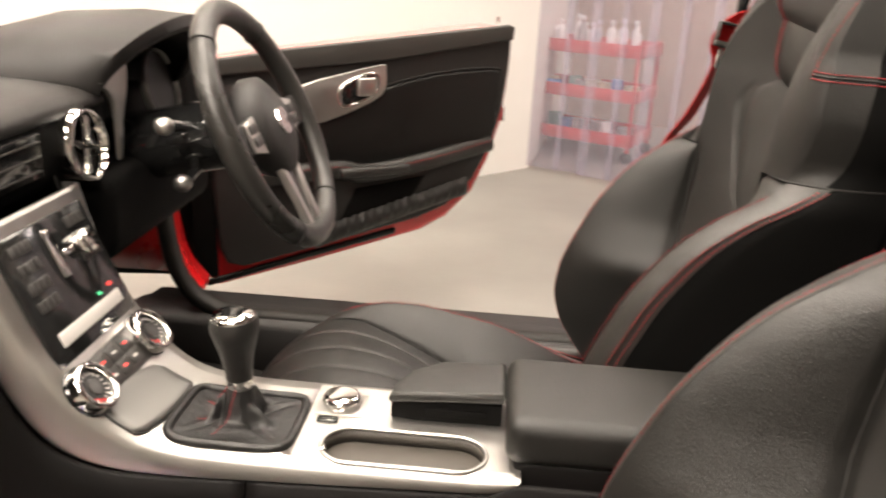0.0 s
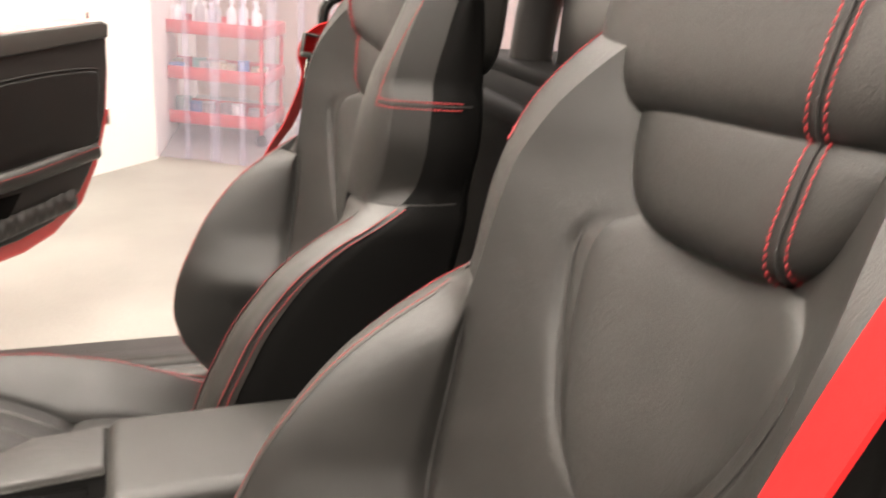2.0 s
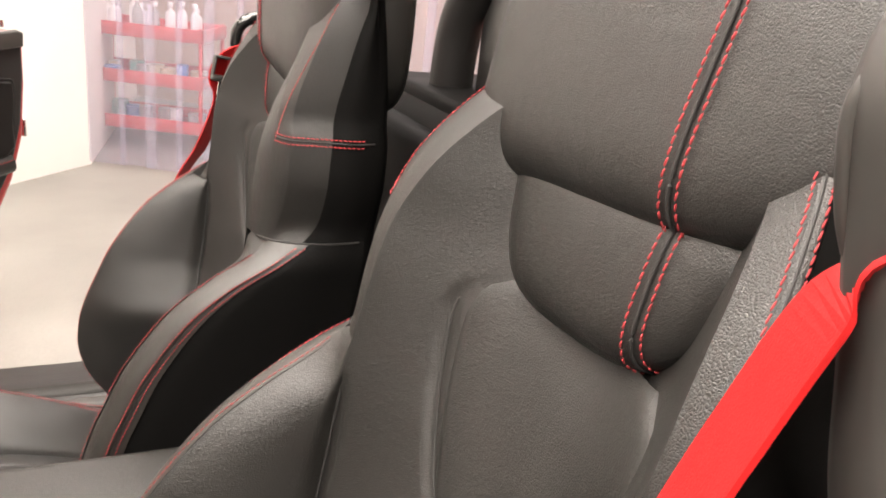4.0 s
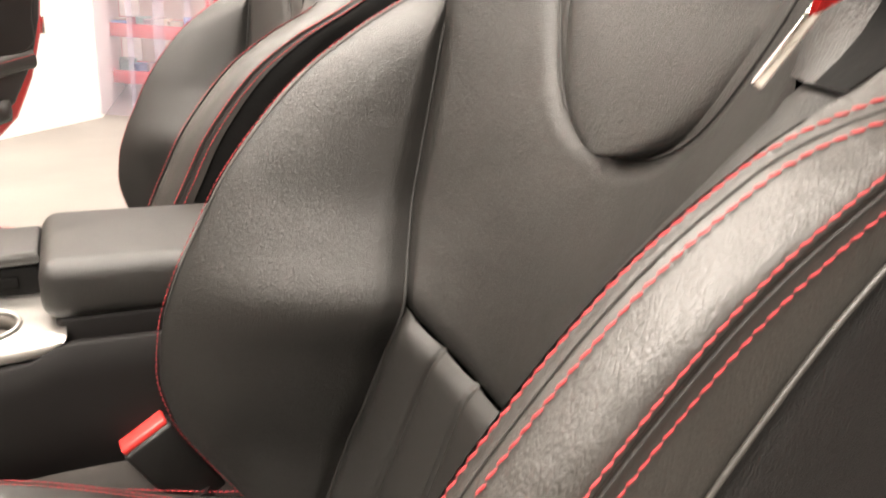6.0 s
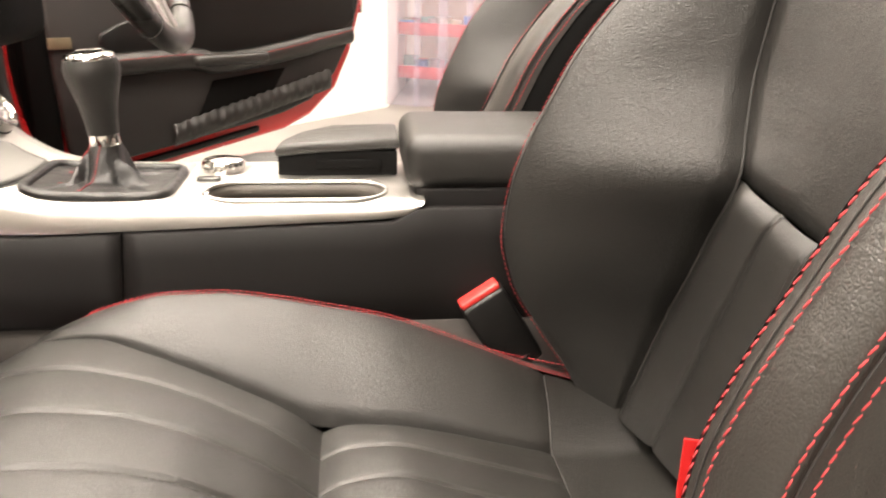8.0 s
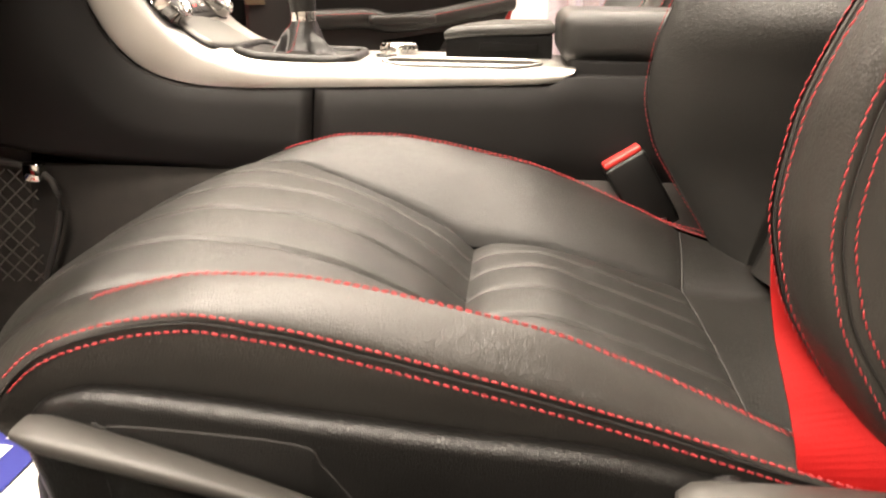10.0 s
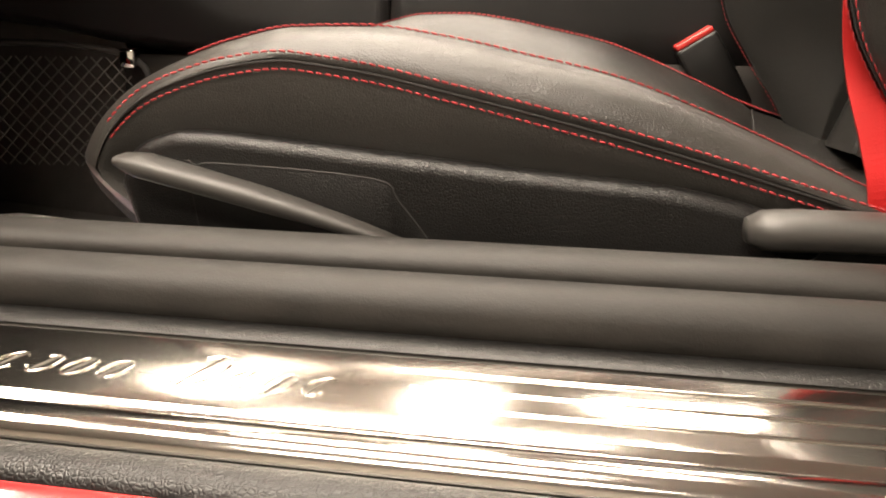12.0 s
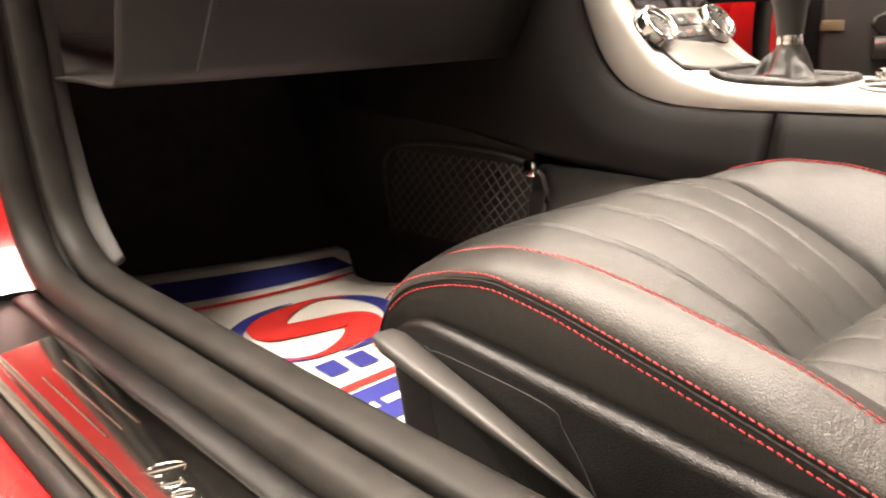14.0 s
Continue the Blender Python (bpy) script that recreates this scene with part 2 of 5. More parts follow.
def stitching(name, path, parent, out=(0, 0, 1), pitch=0.0054, r=0.00072, lift=0.0006, material=None, slant=0.12, label="red thread stitches"):
    """A row of separate slightly slanted stitches along a path."""
    verts, faces = [], []
    o = Vector(out)
    rnd = random.Random(len(path) * 7 + int(pitch * 1e5))
    for p, t in resample(path, pitch):
        side = t.cross(o).normalized()
        up = side.cross(t).normalized()
        d = (t + side * (slant + rnd.uniform(-.05, .05))).normalized()
        s2 = d.cross(up).normalized()
        base, h = len(verts), pitch * (0.44 if slant > .14 else 0.41)
        for along, rad, rise in ((-h, 0.35, -0.4), (-h * 0.6, 1, 0.1), (h * 0.6, 1, 0.1), (h, 0.35, -0.4)):
            for a in range(6):
                q = 2 * math.pi * a / 6
                verts.append(p + up * (lift + rise * r) + d * along + (s2 * math.cos(q) + up * math.sin(q)) * r * rad)
        for i in range(3):
            for a in range(6):
                faces.append((base + i * 6 + a, base + i * 6 + (a + 1) % 6, base + i * 6 + 6 + (a + 1) % 6, base + i * 6 + 6 + a))
        faces += [tuple(base + a for a in range(6))[::-1], tuple(base + 18 + a for a in range(6))]
    return obj(name, verts, faces, material or THREAD, parent, label)


# ---- the room ----
A, B, C, D, E, F = (.37, 3.75), (-5.15, -2.0), (-4.2, -5.2), (4.6, -5.2), (4.6, 1.28), (2.61, 2.45)
CEIL = 2.9


def wall(name, a, b, t=0.12, z1=CEIL, material=WHITE_WALL, z0=0.0):
    d = (Vector(b) - Vector(a)).normalized()
    n = Vector((-d.y, d.x)) * t
    v = []
    for z in (z0, z1):
        v += [(*a, z), (*b, z), (b[0] + n.x, b[1] + n.y, z), (a[0] + n.x, a[1] + n.y, z)]
    f = [(0, 1, 2, 3), (4, 7, 6, 5), (0, 4, 5, 1), (1, 5, 6, 2), (2, 6, 7, 3), (3, 7, 4, 0)]
    return tagged(obj(name, v, f, material, smooth=False), "painted workshop wall", "wall", kind="structure")


# ceiling is out of view; its grey is lowered to cut bounced light
CEIL_GREY = mat("unseen_ceiling_grey", (0.22, 0.21, 0.195), 0.8, var=0.05, vscale=2)
tagged(obj("floor", [(-9, -9, 0), (9, -9, 0), (9, 9, 0), (-9, 9, 0), (-9, -9, -.1), (9, -9, -.1), (9, 9, -.1), (-9, 9, -.1)],
           [(0, 1, 2, 3), (4, 7, 6, 5), (0, 4, 5, 1), (1, 5, 6, 2), (2, 6, 7, 3), (3, 7, 4, 0)], FLOOR, smooth=False),
       "pale grey painted concrete workshop floor", "floor", kind="structure")
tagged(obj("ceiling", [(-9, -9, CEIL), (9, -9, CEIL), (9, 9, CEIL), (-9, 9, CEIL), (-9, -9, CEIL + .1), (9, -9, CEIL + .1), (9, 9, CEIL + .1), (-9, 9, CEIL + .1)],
           [(0, 3, 2, 1), (4, 5, 6, 7), (0, 1, 5, 4), (1, 2, 6, 5), (2, 3, 7, 6), (3, 0, 4, 7)], CEIL_GREY, smooth=False),
       "unseen workshop ceiling in mid grey that limits bounced light", "ceiling", kind="structure")
wall("wall_north", B, A)
# walls out of view, greyed to set how much light they bounce
GREY_WALL = mat("unseen_wall_grey", (0.42, 0.40, 0.37), 0.7, var=0.05, vscale=2, bump=0.1, bscale=200)
wall("wall_west", C, B, material=GREY_WALL)
wall("wall_south", D, C, material=GREY_WALL)
wall("wall_east", E, D, material=GREY_WALL)
wall("wall_beside_curtain", F, E)
TAN = mat("tan_board", (0.40, 0.29, 0.23), 0.6, var=0.08, vscale=3)
NV = Vector((.5, .866))
G, H = (A[0] + 1.9 * NV.x - .6, A[1] + 1.9 * NV.y + .35), (F[0] + 1.9 * NV.x, F[1] + 1.9 * NV.y)
wall("wall_store", G, H, material=TAN)
wall("wall_store_side", A, G)
wall("wall_store_end", H, F)
TUBE_GLOW = glow("lamp_glow", (1.0, 0.88, 0.74), 14)
ENAMEL = mat("white_enamel", (.8, .8, .78), .4)
for lx, ly, lr, lw, ld, watts in LAMPS:
    fx = thing("ceiling_light", "flat white panel light on the ceiling, unseen, placed to suit the lighting", "ceiling light", lx, ly, CEIL, lr, group="ceiling panels")
    box("housing", (-lw / 2 - .02, -ld / 2 - .02, -.06), (lw / 2 + .02, ld / 2 + .02, 0), ENAMEL, fx, bevel=.008)
    box("diffuser", (-lw / 2, -ld / 2, -.075), (lw / 2, ld / 2, -.0605), TUBE_GLOW, fx, bevel=.004)


# ---- seats ----
ZB = [.40, .44, .478, .53, .576, .618, .657, .70, .737, .778, .818, .853, .885, .91, .96, 1.0, 1.05, 1.09, 1.13, 1.17]
back_rim_x = pchip(ZB, [.400, .378, .352, .322, .312, .316, .328, .348, .367, .396, .432, .478, .530, .556, .574, .584, .600, .625, .658, .700])
back_rim_s = pchip([.40, .5, .85, .9, .95, .98, 1.03, 1.07, 1.10, 1.13, 1.17], [.200, .206, .207, .213, .228, .233, .229, .215, .198, .172, .12])
strip_s, strip_x = pchip([.40, .87, .93, 1.17], [.037, .037, .014, .012]), pchip([.40, .87, .93, 1.05, 1.17], [.024, .024, .05, .05, .03])
back_seam_s = pchip([.40, .5, .55, .6, .647, .69, .734, .8, .9, 1.0, 1.05, 1.1, 1.17], [.178, .168, .152, .137, .121, .140, .158, .165, .169, .168, .158, .135, .07])
back_seam_x = pchip([.40, .5, .6, .65, .7, .75, .8, .87, .92, 1.0, 1.05, 1.09, 1.13, 1.17], [.425, .455, .476, .485, .496, .507, .516, .527, .538, .558, .582, .612, .650, .695])
back_mid_x = pchip([.40, .5, .6, .65, .7, .75, .81, .86, .9, .95, 1.0, 1.1, 1.17], [.452, .482, .507, .519, .534, .551, .572, .592, .610, .632, .655, .69, .72])
back_rear_x = pchip([.40, .6, .8, 1.0, 1.1, 1.17], [.53, .60, .665, .712, .73, .738])


def back_point(q, z):
    """Half of the backrest's skin: q 0 middle, 1 inner seam, 2 front rim, 3 side seam, 4 side, 5 rear edge, 6 middle of the rear. (s, x)."""
    xm, xs, xr, ws, wr = back_mid_x(z), back_seam_x(z), back_rim_x(z), back_seam_s(z), back_rim_s(z)
    xe = back_rear_x(z)
    if q <= 1:
        return ws * q, xs + (xm - xs) * (1 - abs(q) ** 2.2)
    if q <= 2:
        r = q - 1
        k = min(1, max(-1, (xs - xr) / .05)) * .5 + .5
        sn, cs = math.sin(r * math.pi / 2), 1 - math.cos(r * math.pi / 2)
        ax = k * (0.55 * r + .45 * sn) + (1 - k) * cs
        as_ = k * (0.6 * r + .4 * cs) + (1 - k) * sn
        return ws + (wr - ws) * as_, xs + (xr - xs) * ax
    if q <= 3:
        r = (q - 2) * math.pi / 2
        e = min(1, max(0, (z - .87) / .06))
        return wr + strip_s(z) * (math.sin(r) * (1 - e) + (q - 2) * e), xr + min(strip_x(z), xe - .03 - xr) * ((1 - math.cos(r)) * (1 - e) + (q - 2) * e)
    x3, w3 = xr + min(strip_x(z), xe - .03 - xr), wr + strip_s(z)
    if q <= 4:
        r = q - 3
        return w3 + .005 * math.sin(r * math.pi), x3 + (xe - .025 - x3) * r
    if q <= 5:
        r = (q - 4) * math.pi / 2
        return w3 - .059 * (1 - math.cos(r)), xe - .025 + .025 * math.sin(r)
    return (w3 - .059) * (6 - q), xe + .012 * (q - 5)


# stations of the cushion from under the nose to the rear: forward place, height in the middle, at the seam, ridge and side seam, half width at the seam
PC = [(-.155, .315, .315, .315, .315, .19), (-.193, .34, .34, .338, .335, .19), (-.210, .378, .377, .378, .376, .19), (-.203, .414, .413, .417, .416, .19),
      (-.182, .449, .448, .454, .451, .188), (-.14, .480, .478, .484, .478, .184), (-.095, .499, .495, .501, .491, .178), (-.05, .508, .498, .513, .499, .17),
      (0, .505, .488, .521, .503, .157), (.05, .492, .473, .522, .498, .143), (.10, .466, .455, .516, .488, .13), (.145, .442, .438, .507, .478, .12),
      (.20, .449, .434, .495, .465, .118), (.25, .434, .424, .477, .452, .119), (.30, .416, .409, .456, .438, .122), (.35, .398, .394, .434, .424, .128), (.41, .388, .386, .416, .410, .135), (.475, .386, .384, .404, .398, .14)]
PK = list(range(len(PC)))
PCF = [pchip(PK, [r[i] for r in PC]) for i in range(6)]
RIDGE, SIDE = .208, .237


def cushion_point(q, p):
    """Half of the cushion's skin at station p: q 0 middle, 1 seam, 2 ridge, 3 side seam, 4 bottom. (s, x, z)."""
    x, zm, zs, zr, zo, ws = (f(p) for f in PCF)
    if q <= 1:
        s, z = ws * q, zs + (zm - zs) * (1 - q ** 2)
    elif q <= 2:
        r = q - 1
        s = ws + (RIDGE - ws) * (.65 * r + .35 * (1 - math.cos(r * math.pi / 2)))
        z = zs + (zr - zs) * (.55 * r + .45 * math.sin(r * math.pi / 2))
    elif q <= 3:
        r = (q - 2) * math.pi / 2
        s, z = RIDGE + (SIDE - RIDGE) * math.sin(r), zr + (zo - zr) * (.3 * (q - 2) + .7 * (1 - math.cos(r)))
    else:
        r = q - 3
        s, z = SIDE + .004 * math.sin(r * math.pi) - .030 * r, zo + (min(zo, .37) - zo) * r
    fall = max(0.0, min(1.0, (0.02 - x) / .28))
    x += .096 * (s / SIDE) ** 3.2 * fall
    x += .14 * min(1, max(0, (.435 - z) / .075)) ** 1.3 * (s / SIDE) ** 2 * (fall > 0)
    return s, x, z


def smooth_loop(pts, n=4):
    return [(p.x, p.y) for p in spline([(a, b, 0) for a, b in pts], n, True)]


def edge_dip(a, b, t, w=.16):
    """Rounds a panel down into the seams at both of its ends."""
    d = min(t - a, b - t) / (b - a)
    return 0.0 if d >= w else (1 - d / w) ** 2


def seat(cy, out, dx, dz, label, upright=0.0):
    """One sports seat: cy its middle, out the side (+1 or -1) where its levers are."""
    st = thing("sports_seat", label, "car seat", dx, cy, dz, group="front seats")

    def fwd(z):
        """How far the upper backrest stands forward of the common shape."""
        return upright * max(0, z - .62) ** 2

    def bp(q, z, sgn, dip=0.0):
        s, x = back_point(q, z)
        s2, x2 = back_point(q - .04, z)
        s3, x3 = back_point(q + .04, z)
        t = Vector((x3 - x2, s3 - s2)).normalized()
        n = Vector((t.y, -t.x))
        if sgn == out and q > 1:
            s *= 1 - .19 * min(1, max(0, (z - .89) / .11)) * min(1, q - 1)
            z += .022 * max(0, (z - .905) / .263) ** 2 * min(1, 2 * (q - 1))
        elif upright and q > 1:
            if z > 1.03:
                s *= 1 + (.222 / back_rim_s(z) - 1) * min(1, q - 1)
            z += .055 * max(0, (z - .905) / .263) ** 2 * min(1, 2 * (q - 1))
        return Vector((x - fwd(z) + n.x * dip, sgn * (s + n.y * dip), z))

    def cp(q, p, sgn, dip=0.0):
        s, x, z = cushion_point(q, p)
        s2, _, z2 = cushion_point(max(0, q - .04), p)
        s3, _, z3 = cushion_point(q + .04, p)
        t = Vector((s3 - s2, z3 - z2)).normalized()
        return Vector((x, sgn * (s + t.y * dip), z - t.x * dip))

    def lin(a, b, n):
        return [a + (b - a) * i / n for i in range(n + 1)]

    # backrest
    ins_h = pchip([.797, .800, .806, .824, .854, .91, .956, .975, .99], [.0, .022, .043, .070, .091, .116, .126, .121, .095])
    rim_z = np.array([.797 + .188 * (k / 90) ** 2.4 for k in range(91)])
    rim_h = np.array([ins_h(z) for z in rim_z])
    narrow = .91

    def zseam(q):
        return .617 + .030 * q ** 2
    up = []
    for v in lin(0, 1, 120):
        row = []
        for q in lin(-1, 1, 130):
            a = abs(q)
            z0 = zseam(a)
            z = z0 + (1.165 - z0) * v
            ins = math.exp(-float(np.hypot(rim_h * (narrow if q * out < 0 else 1) + .0015 - a * back_seam_s(z), rim_z - .0015 - z).min() / .0055) ** 2)
            dip = .0036 * ins * min(1, max(0, (.985 - z) / .03)) + .008 * edge_dip(-1, 1, q, .04) * max(0, min(1, (.88 - z) / .03)) + .008 * max(0, 1 - (z - z0) / .022) ** 2
            row.append(bp(a, z, 1 if q >= 0 else -1, dip))
        up.append(row)
    grid("backrest_centre", up, LEATHER_SOFT, st, "smooth black leather centre panel")
    low = []
    for v in lin(0, 1, 44):
        row = []
        for q in lin(-1, 1, 170):
            a = abs(q)
            z = .40 + (zseam(a) - .40) * v
            ch = (q + 1) / 2 * 6 % 1
            dip = -.0050 * (1 - .35 * abs(2 * ch - 1) ** 2 - .65 * abs(2 * ch - 1) ** 12) + .009 * max(0, 1 - (zseam(a) - z) / .018) ** 2 + .006 * edge_dip(-1, 1, q, .05)
            row.append(bp(a, z, 1 if q >= 0 else -1, dip))
        low.append(row)
    for k in range(1, 6):
        qk = -1 + 2 * k / 6
        for off in (-.018, .018):
            stitching("stitching", [bp(abs(qk + off), .43 + (zseam(abs(qk)) - .012 - .43) * j / 40, 1 if qk + off >= 0 else -1, -.0036) for j in range(41)], st, (-1, 0, .3), pitch=.0046, r=.00030, lift=.0001, material=THREAD_DARK, label="dark thread stitches")
    grid("backrest_lower_panel", low, LEATHER_SOFT, st, "black leather panel sewn in upright channels")
    rows = []
    for v in lin(0, 1, 64):
        z = .7975 + (.99 - .7975) * (v ** 2)
        h = ins_h(z)
        row = []
        for u in lin(-1, 1, 60):
            s = abs(u) * h * (narrow if u * out < 0 else 1)
            q = s / back_seam_s(z)
            puff = .017 * (.30 * (1 - abs(u) ** 2) + .70 * (1 - abs(u) ** 9)) * min(1, v * 9) ** .5
            pt = bp(min(1, q), z, 1 if u >= 0 else -1, 0)
            row.append(pt + Vector((.0085 - puff * 1.12, 0, 0)))
        rows.append(row)
    edge_line = [(z, h * narrow, -out) for z, h in zip(rim_z, rim_h) if z < .965][::-1] + [(z, h, out) for z, h in zip(rim_z, rim_h) if z < .965]
    tube("seam", [bp(min(1, h / back_seam_s(z)), z, sg, .0028) for z, h, sg in edge_line], .0012, BELT_DARK, st, n=6, up=(1, 0, 0))
    grid("backrest_insert", rows, LEATHER, st, "raised U-shaped black leather insert")
    for sg in (-1, 1):
        ztop = .872 if sg == out else .905
        rows = [[bp(q, z, sg, .008 * edge_dip(1, 2, q, .10) * (q < 1.5) + .006 * max(0, 1 - (ztop - z) / .012) ** 2) for q in lin(1, 2, 24)] for z in lin(.33, ztop, 60)]
        tube("seam", [bp(1, z, sg, .0065) for z in lin(.42, .885, 60)], .0012, BELT_DARK, st, n=6)
        grid("side_bolster", rows, LEATHER, st, "black leather side bolster piped in red")
        def split(z):
            """Where the leather of the shoulder ends and its plain black facing begins."""
            return 2 if sg != out else 1.45 + .30 * min(1, max(0, (z - .99) / .08))
        if sg == out:
            grid("shoulder_facing", [[bp(q, z, sg) for q in lin(split(z), 2, 6)] for z in lin(ztop, 1.168, 30)], VINYL, st, "plain black outer facing of the shoulder")
        rows = [[bp(q, z, sg) for q in lin(1, split(z), 16)] for z in lin(ztop, 1.168, 30)]
        grid("shoulder_bolster", rows, LEATHER, st, "black leather shoulder bolster")
        rows = [[bp(q, z, sg, .0014 * edge_dip(2, 3, q, .14) * (z < .89)) for q in lin(2, 3, 14)] for z in lin(.365, .905, 54)]
        grid("bolster_side_strip", rows, LEATHER_GRAIN, st, "grained leather strip between two stitched seams")
        qb = 3.2 if sg == out else 3.06
        rows = [[bp(q, z, sg, .0014 * edge_dip(3, 4, q, .1) * (z < .89)) for q in lin(3, 3.2 if sg == out else 3.06, 8)] for z in lin(.405, .905, 40)]
        grid("side_border", rows, LEATHER_GRAIN, st, "grained leather border of the backrest's side")
        rows = [[bp(q, z, sg, .004 * max(0, 1 - (q - qb) / .04)) for q in lin(qb, 4, 12)] for z in lin(.405, .905, 40)]
        grid("backrest_side", rows, MESH_CLOTH if sg == out else VINYL, st, "plain black side of the backrest")
        if sg != out:
            grid("shoulder_wrap", [[bp(q, z, sg) for q in lin(2, 2.9, 10)] for z in lin(.905, 1.168, 26)], LEATHER, st, "black leather wrapping round the shoulder")
        rows = [[bp(q, z, sg) for q in lin(2.9 if sg != out else 2, 4, 20)] for z in lin(.905, 1.168, 26)]
        grid("shoulder_side", rows, VINYL, st, "black side of the seat's shoulder")
        if sg == out:
            tube("piping", [bp(qb, z, sg, -.0012) for z in lin(.41, .90, 60)], .0013, PLASTIC_GREY, st, "dark grey piping", n=6)
            # the two double seams of the door side; the front one turns back over the bolster's top
            lines = [[(2.14, z) for z in lin(.43, .845, 70)] + [(2.14 + 1.3 * (1 - math.cos(k * math.pi / 40)), .845 + .050 * math.sin(k * math.pi / 40)) for k in range(1, 21)],
                     [(3, z) for z in lin(.43, .90, 80)],
                     [(1.62 - .06 * k / 30, 1.045 + .085 * k / 30) for k in range(31)]]
            for n_, line in enumerate(lines):
                mid = [bp(q, z, sg, -.0004) for q, z in line]
                for off in (-.0055, .0055) if n_ < 2 else (-.0042, .0042):
                    path = []
                    for i, (q, z) in enumerate(line):
                        t = (mid[min(i + 1, len(mid) - 1)] - mid[max(i - 1, 0)]).normalized()
                        d = (bp(q + .06, z, sg) - bp(q - .06, z, sg)).normalized()
                        nn = t.cross(d).normalized()
                        path.append(mid[i] + nn.cross(t).normalized() * off)
                    stitching("stitching", path, st, (-1, sg * .6, 0) if n_ != 1 else (-.35, sg, 0), lift=.0006, r=.00050, slant=.17, pitch=.0060)
                tube("seam", mid, .0006, BELT_DARK, st, n=6)
        for q in (2, 3) if sg != out else ():
            for off in (-.0055, .0055) if q == 3 else (.0035,):
                path = []
                for z in lin(.43, .885 if q == 2 else .90, 90):
                    p0 = bp(q, z, sg)
                    s, x = abs(p0.y), p0.x
                    s1, x1 = back_point(q - .05, z)
                    s2, x2 = back_point(min(5.9, q + .05), z)
                    t = Vector((x2 - x1, s2 - s1)).normalized()
                    path.append(Vector((x + t.x * off, sg * (s + t.y * off), z)))
                stitching("stitching", path, st, (-1, sg * .5, 0) if q == 2 else (-.35, sg, 0), lift=.0012, r=.00055 if q == 3 else .0004, slant=.12)
            if q == 2 and sg != out:
                stitching("stitching", [bp(1.55 + .45 * min(1, max(0, (z - 1.02) / .09)), z, sg, -.0008) for z in lin(1.02, 1.14, 30)], st, (-1, sg * .5, .3), r=.0006)
            path = [bp(q, z, sg, -.0004) for z in lin(.42, .885 if q == 2 else .90, 80)]
            tube("seam", path, .0004, BELT_DARK, st, n=6)
        for zz in (.905, 1.02):
            for off in ((-.0035, .0035) if zz > 1 else (0,)):
                if zz > 1 and sg != out:
                    stitching("stitching", [bp(q, zz + off, sg, -.0006) for q in lin(1.55, 3.6, 30)], st, (-.5, sg, 0))
            if sg != out:
                tube("seam", [bp(q, zz, sg, -.0002) for q in lin(1.5, 3.9, 30)], .0012, BELT_DARK, st, n=6)
    shell = [[bp(q, z, 1) for q in lin(4, 6, 12)] + [bp(q, z, -1) for q in lin(6, 4, 12)][1:] for z in lin(.40, 1.168, 30)]
    grid("back_shell", shell, VINYL, st, "black seat back shell")
    # head restraint
    def pad_point(a, b, x0, z0, hx, hr, hs, hz, ex, taper, mid, rise):
        """A point of a padded block: a from bottom to top, b round it; the lower edge rises towards the door side."""
        ca, sa = math.copysign(abs(math.cos(a)) ** ex, math.cos(a)), math.copysign(abs(math.sin(a)) ** ex, math.sin(a))
        cb, sb = math.copysign(abs(math.cos(b)) ** .5, math.cos(b)), math.copysign(abs(math.sin(b)) ** .5, math.sin(b))
        o = mid + hs * ca * sb * (1 + taper * sa)
        z = z0 + hz * sa + rise * (o + .2) * (.5 - .5 * sa)
        return Vector((x0 - (hx if cb > 0 else hr) * ca * cb + .22 * hz * sa - fwd(z), out * o, z))

    def pillow(name, lab, *shape):
        grid(name, [[pad_point(-math.pi / 2 + math.pi * i / 24, 2 * math.pi * j / 40, *shape) for j in range(40)] for i in range(25)], LEATHER_SOFT, st, lab, closed=True, caps=True)

    LOWER = (.690, 1.036, .070, .05, .122, .074, .62, .26, -.005, .06)
    UPPER = (.722, 1.152, .088, .05, .203, .114, .52, .04, -.024, .10)
    pillow("headrest_lower_pad", "narrow black leather pad under the headrest", *LOWER)
    pillow("headrest", "broad black leather headrest with a red-stitched seam", *UPPER)
    for shape, a0, a1 in ((UPPER, -1.3, 1.25), (LOWER, -1.25, .9)):
        def on(o, a):
            """The place on the block's front where it is o from the middle of the seat."""
            lo, hi = -math.pi / 2, math.pi / 2
            for _ in range(30):
                m_ = (lo + hi) / 2
                lo, hi = (m_, hi) if out * pad_point(a, m_, *shape).y < o else (lo, m_)
            return pad_point(a, lo, *shape) - Vector((.0008, 0, 0))
        for off in (-.0065, .0065):
            stitching("stitching", [on(.068 + off, a) for a in lin(a0, a1, 40)], st, (-1, 0, .1), r=.0007, slant=.15, pitch=.006)
        tube("seam", [on(.068, a) for a in lin(a0, a1, 40)], .0013, BELT_DARK, st, n=6)

    # cushion
    fr = []
    for p in lin(1.7, 11, 60):
        row = []
        for q in lin(-1, 1, 150):
            ch = (q + 1) / 2 * 5 % 1
            rib = min(1, max(0, (p - 2.5) / 2))
            dip = -.0034 * rib * (1 - .25 * abs(2 * ch - 1) ** 2 - .75 * abs(2 * ch - 1) ** 14) + .010 * max(0, 1 - (11 - p) / .55) ** 2 + .005 * edge_dip(-1, 1, q, .04)
            row.append(cp(abs(q), p, 1 if q >= 0 else -1, dip))
        fr.append(row)
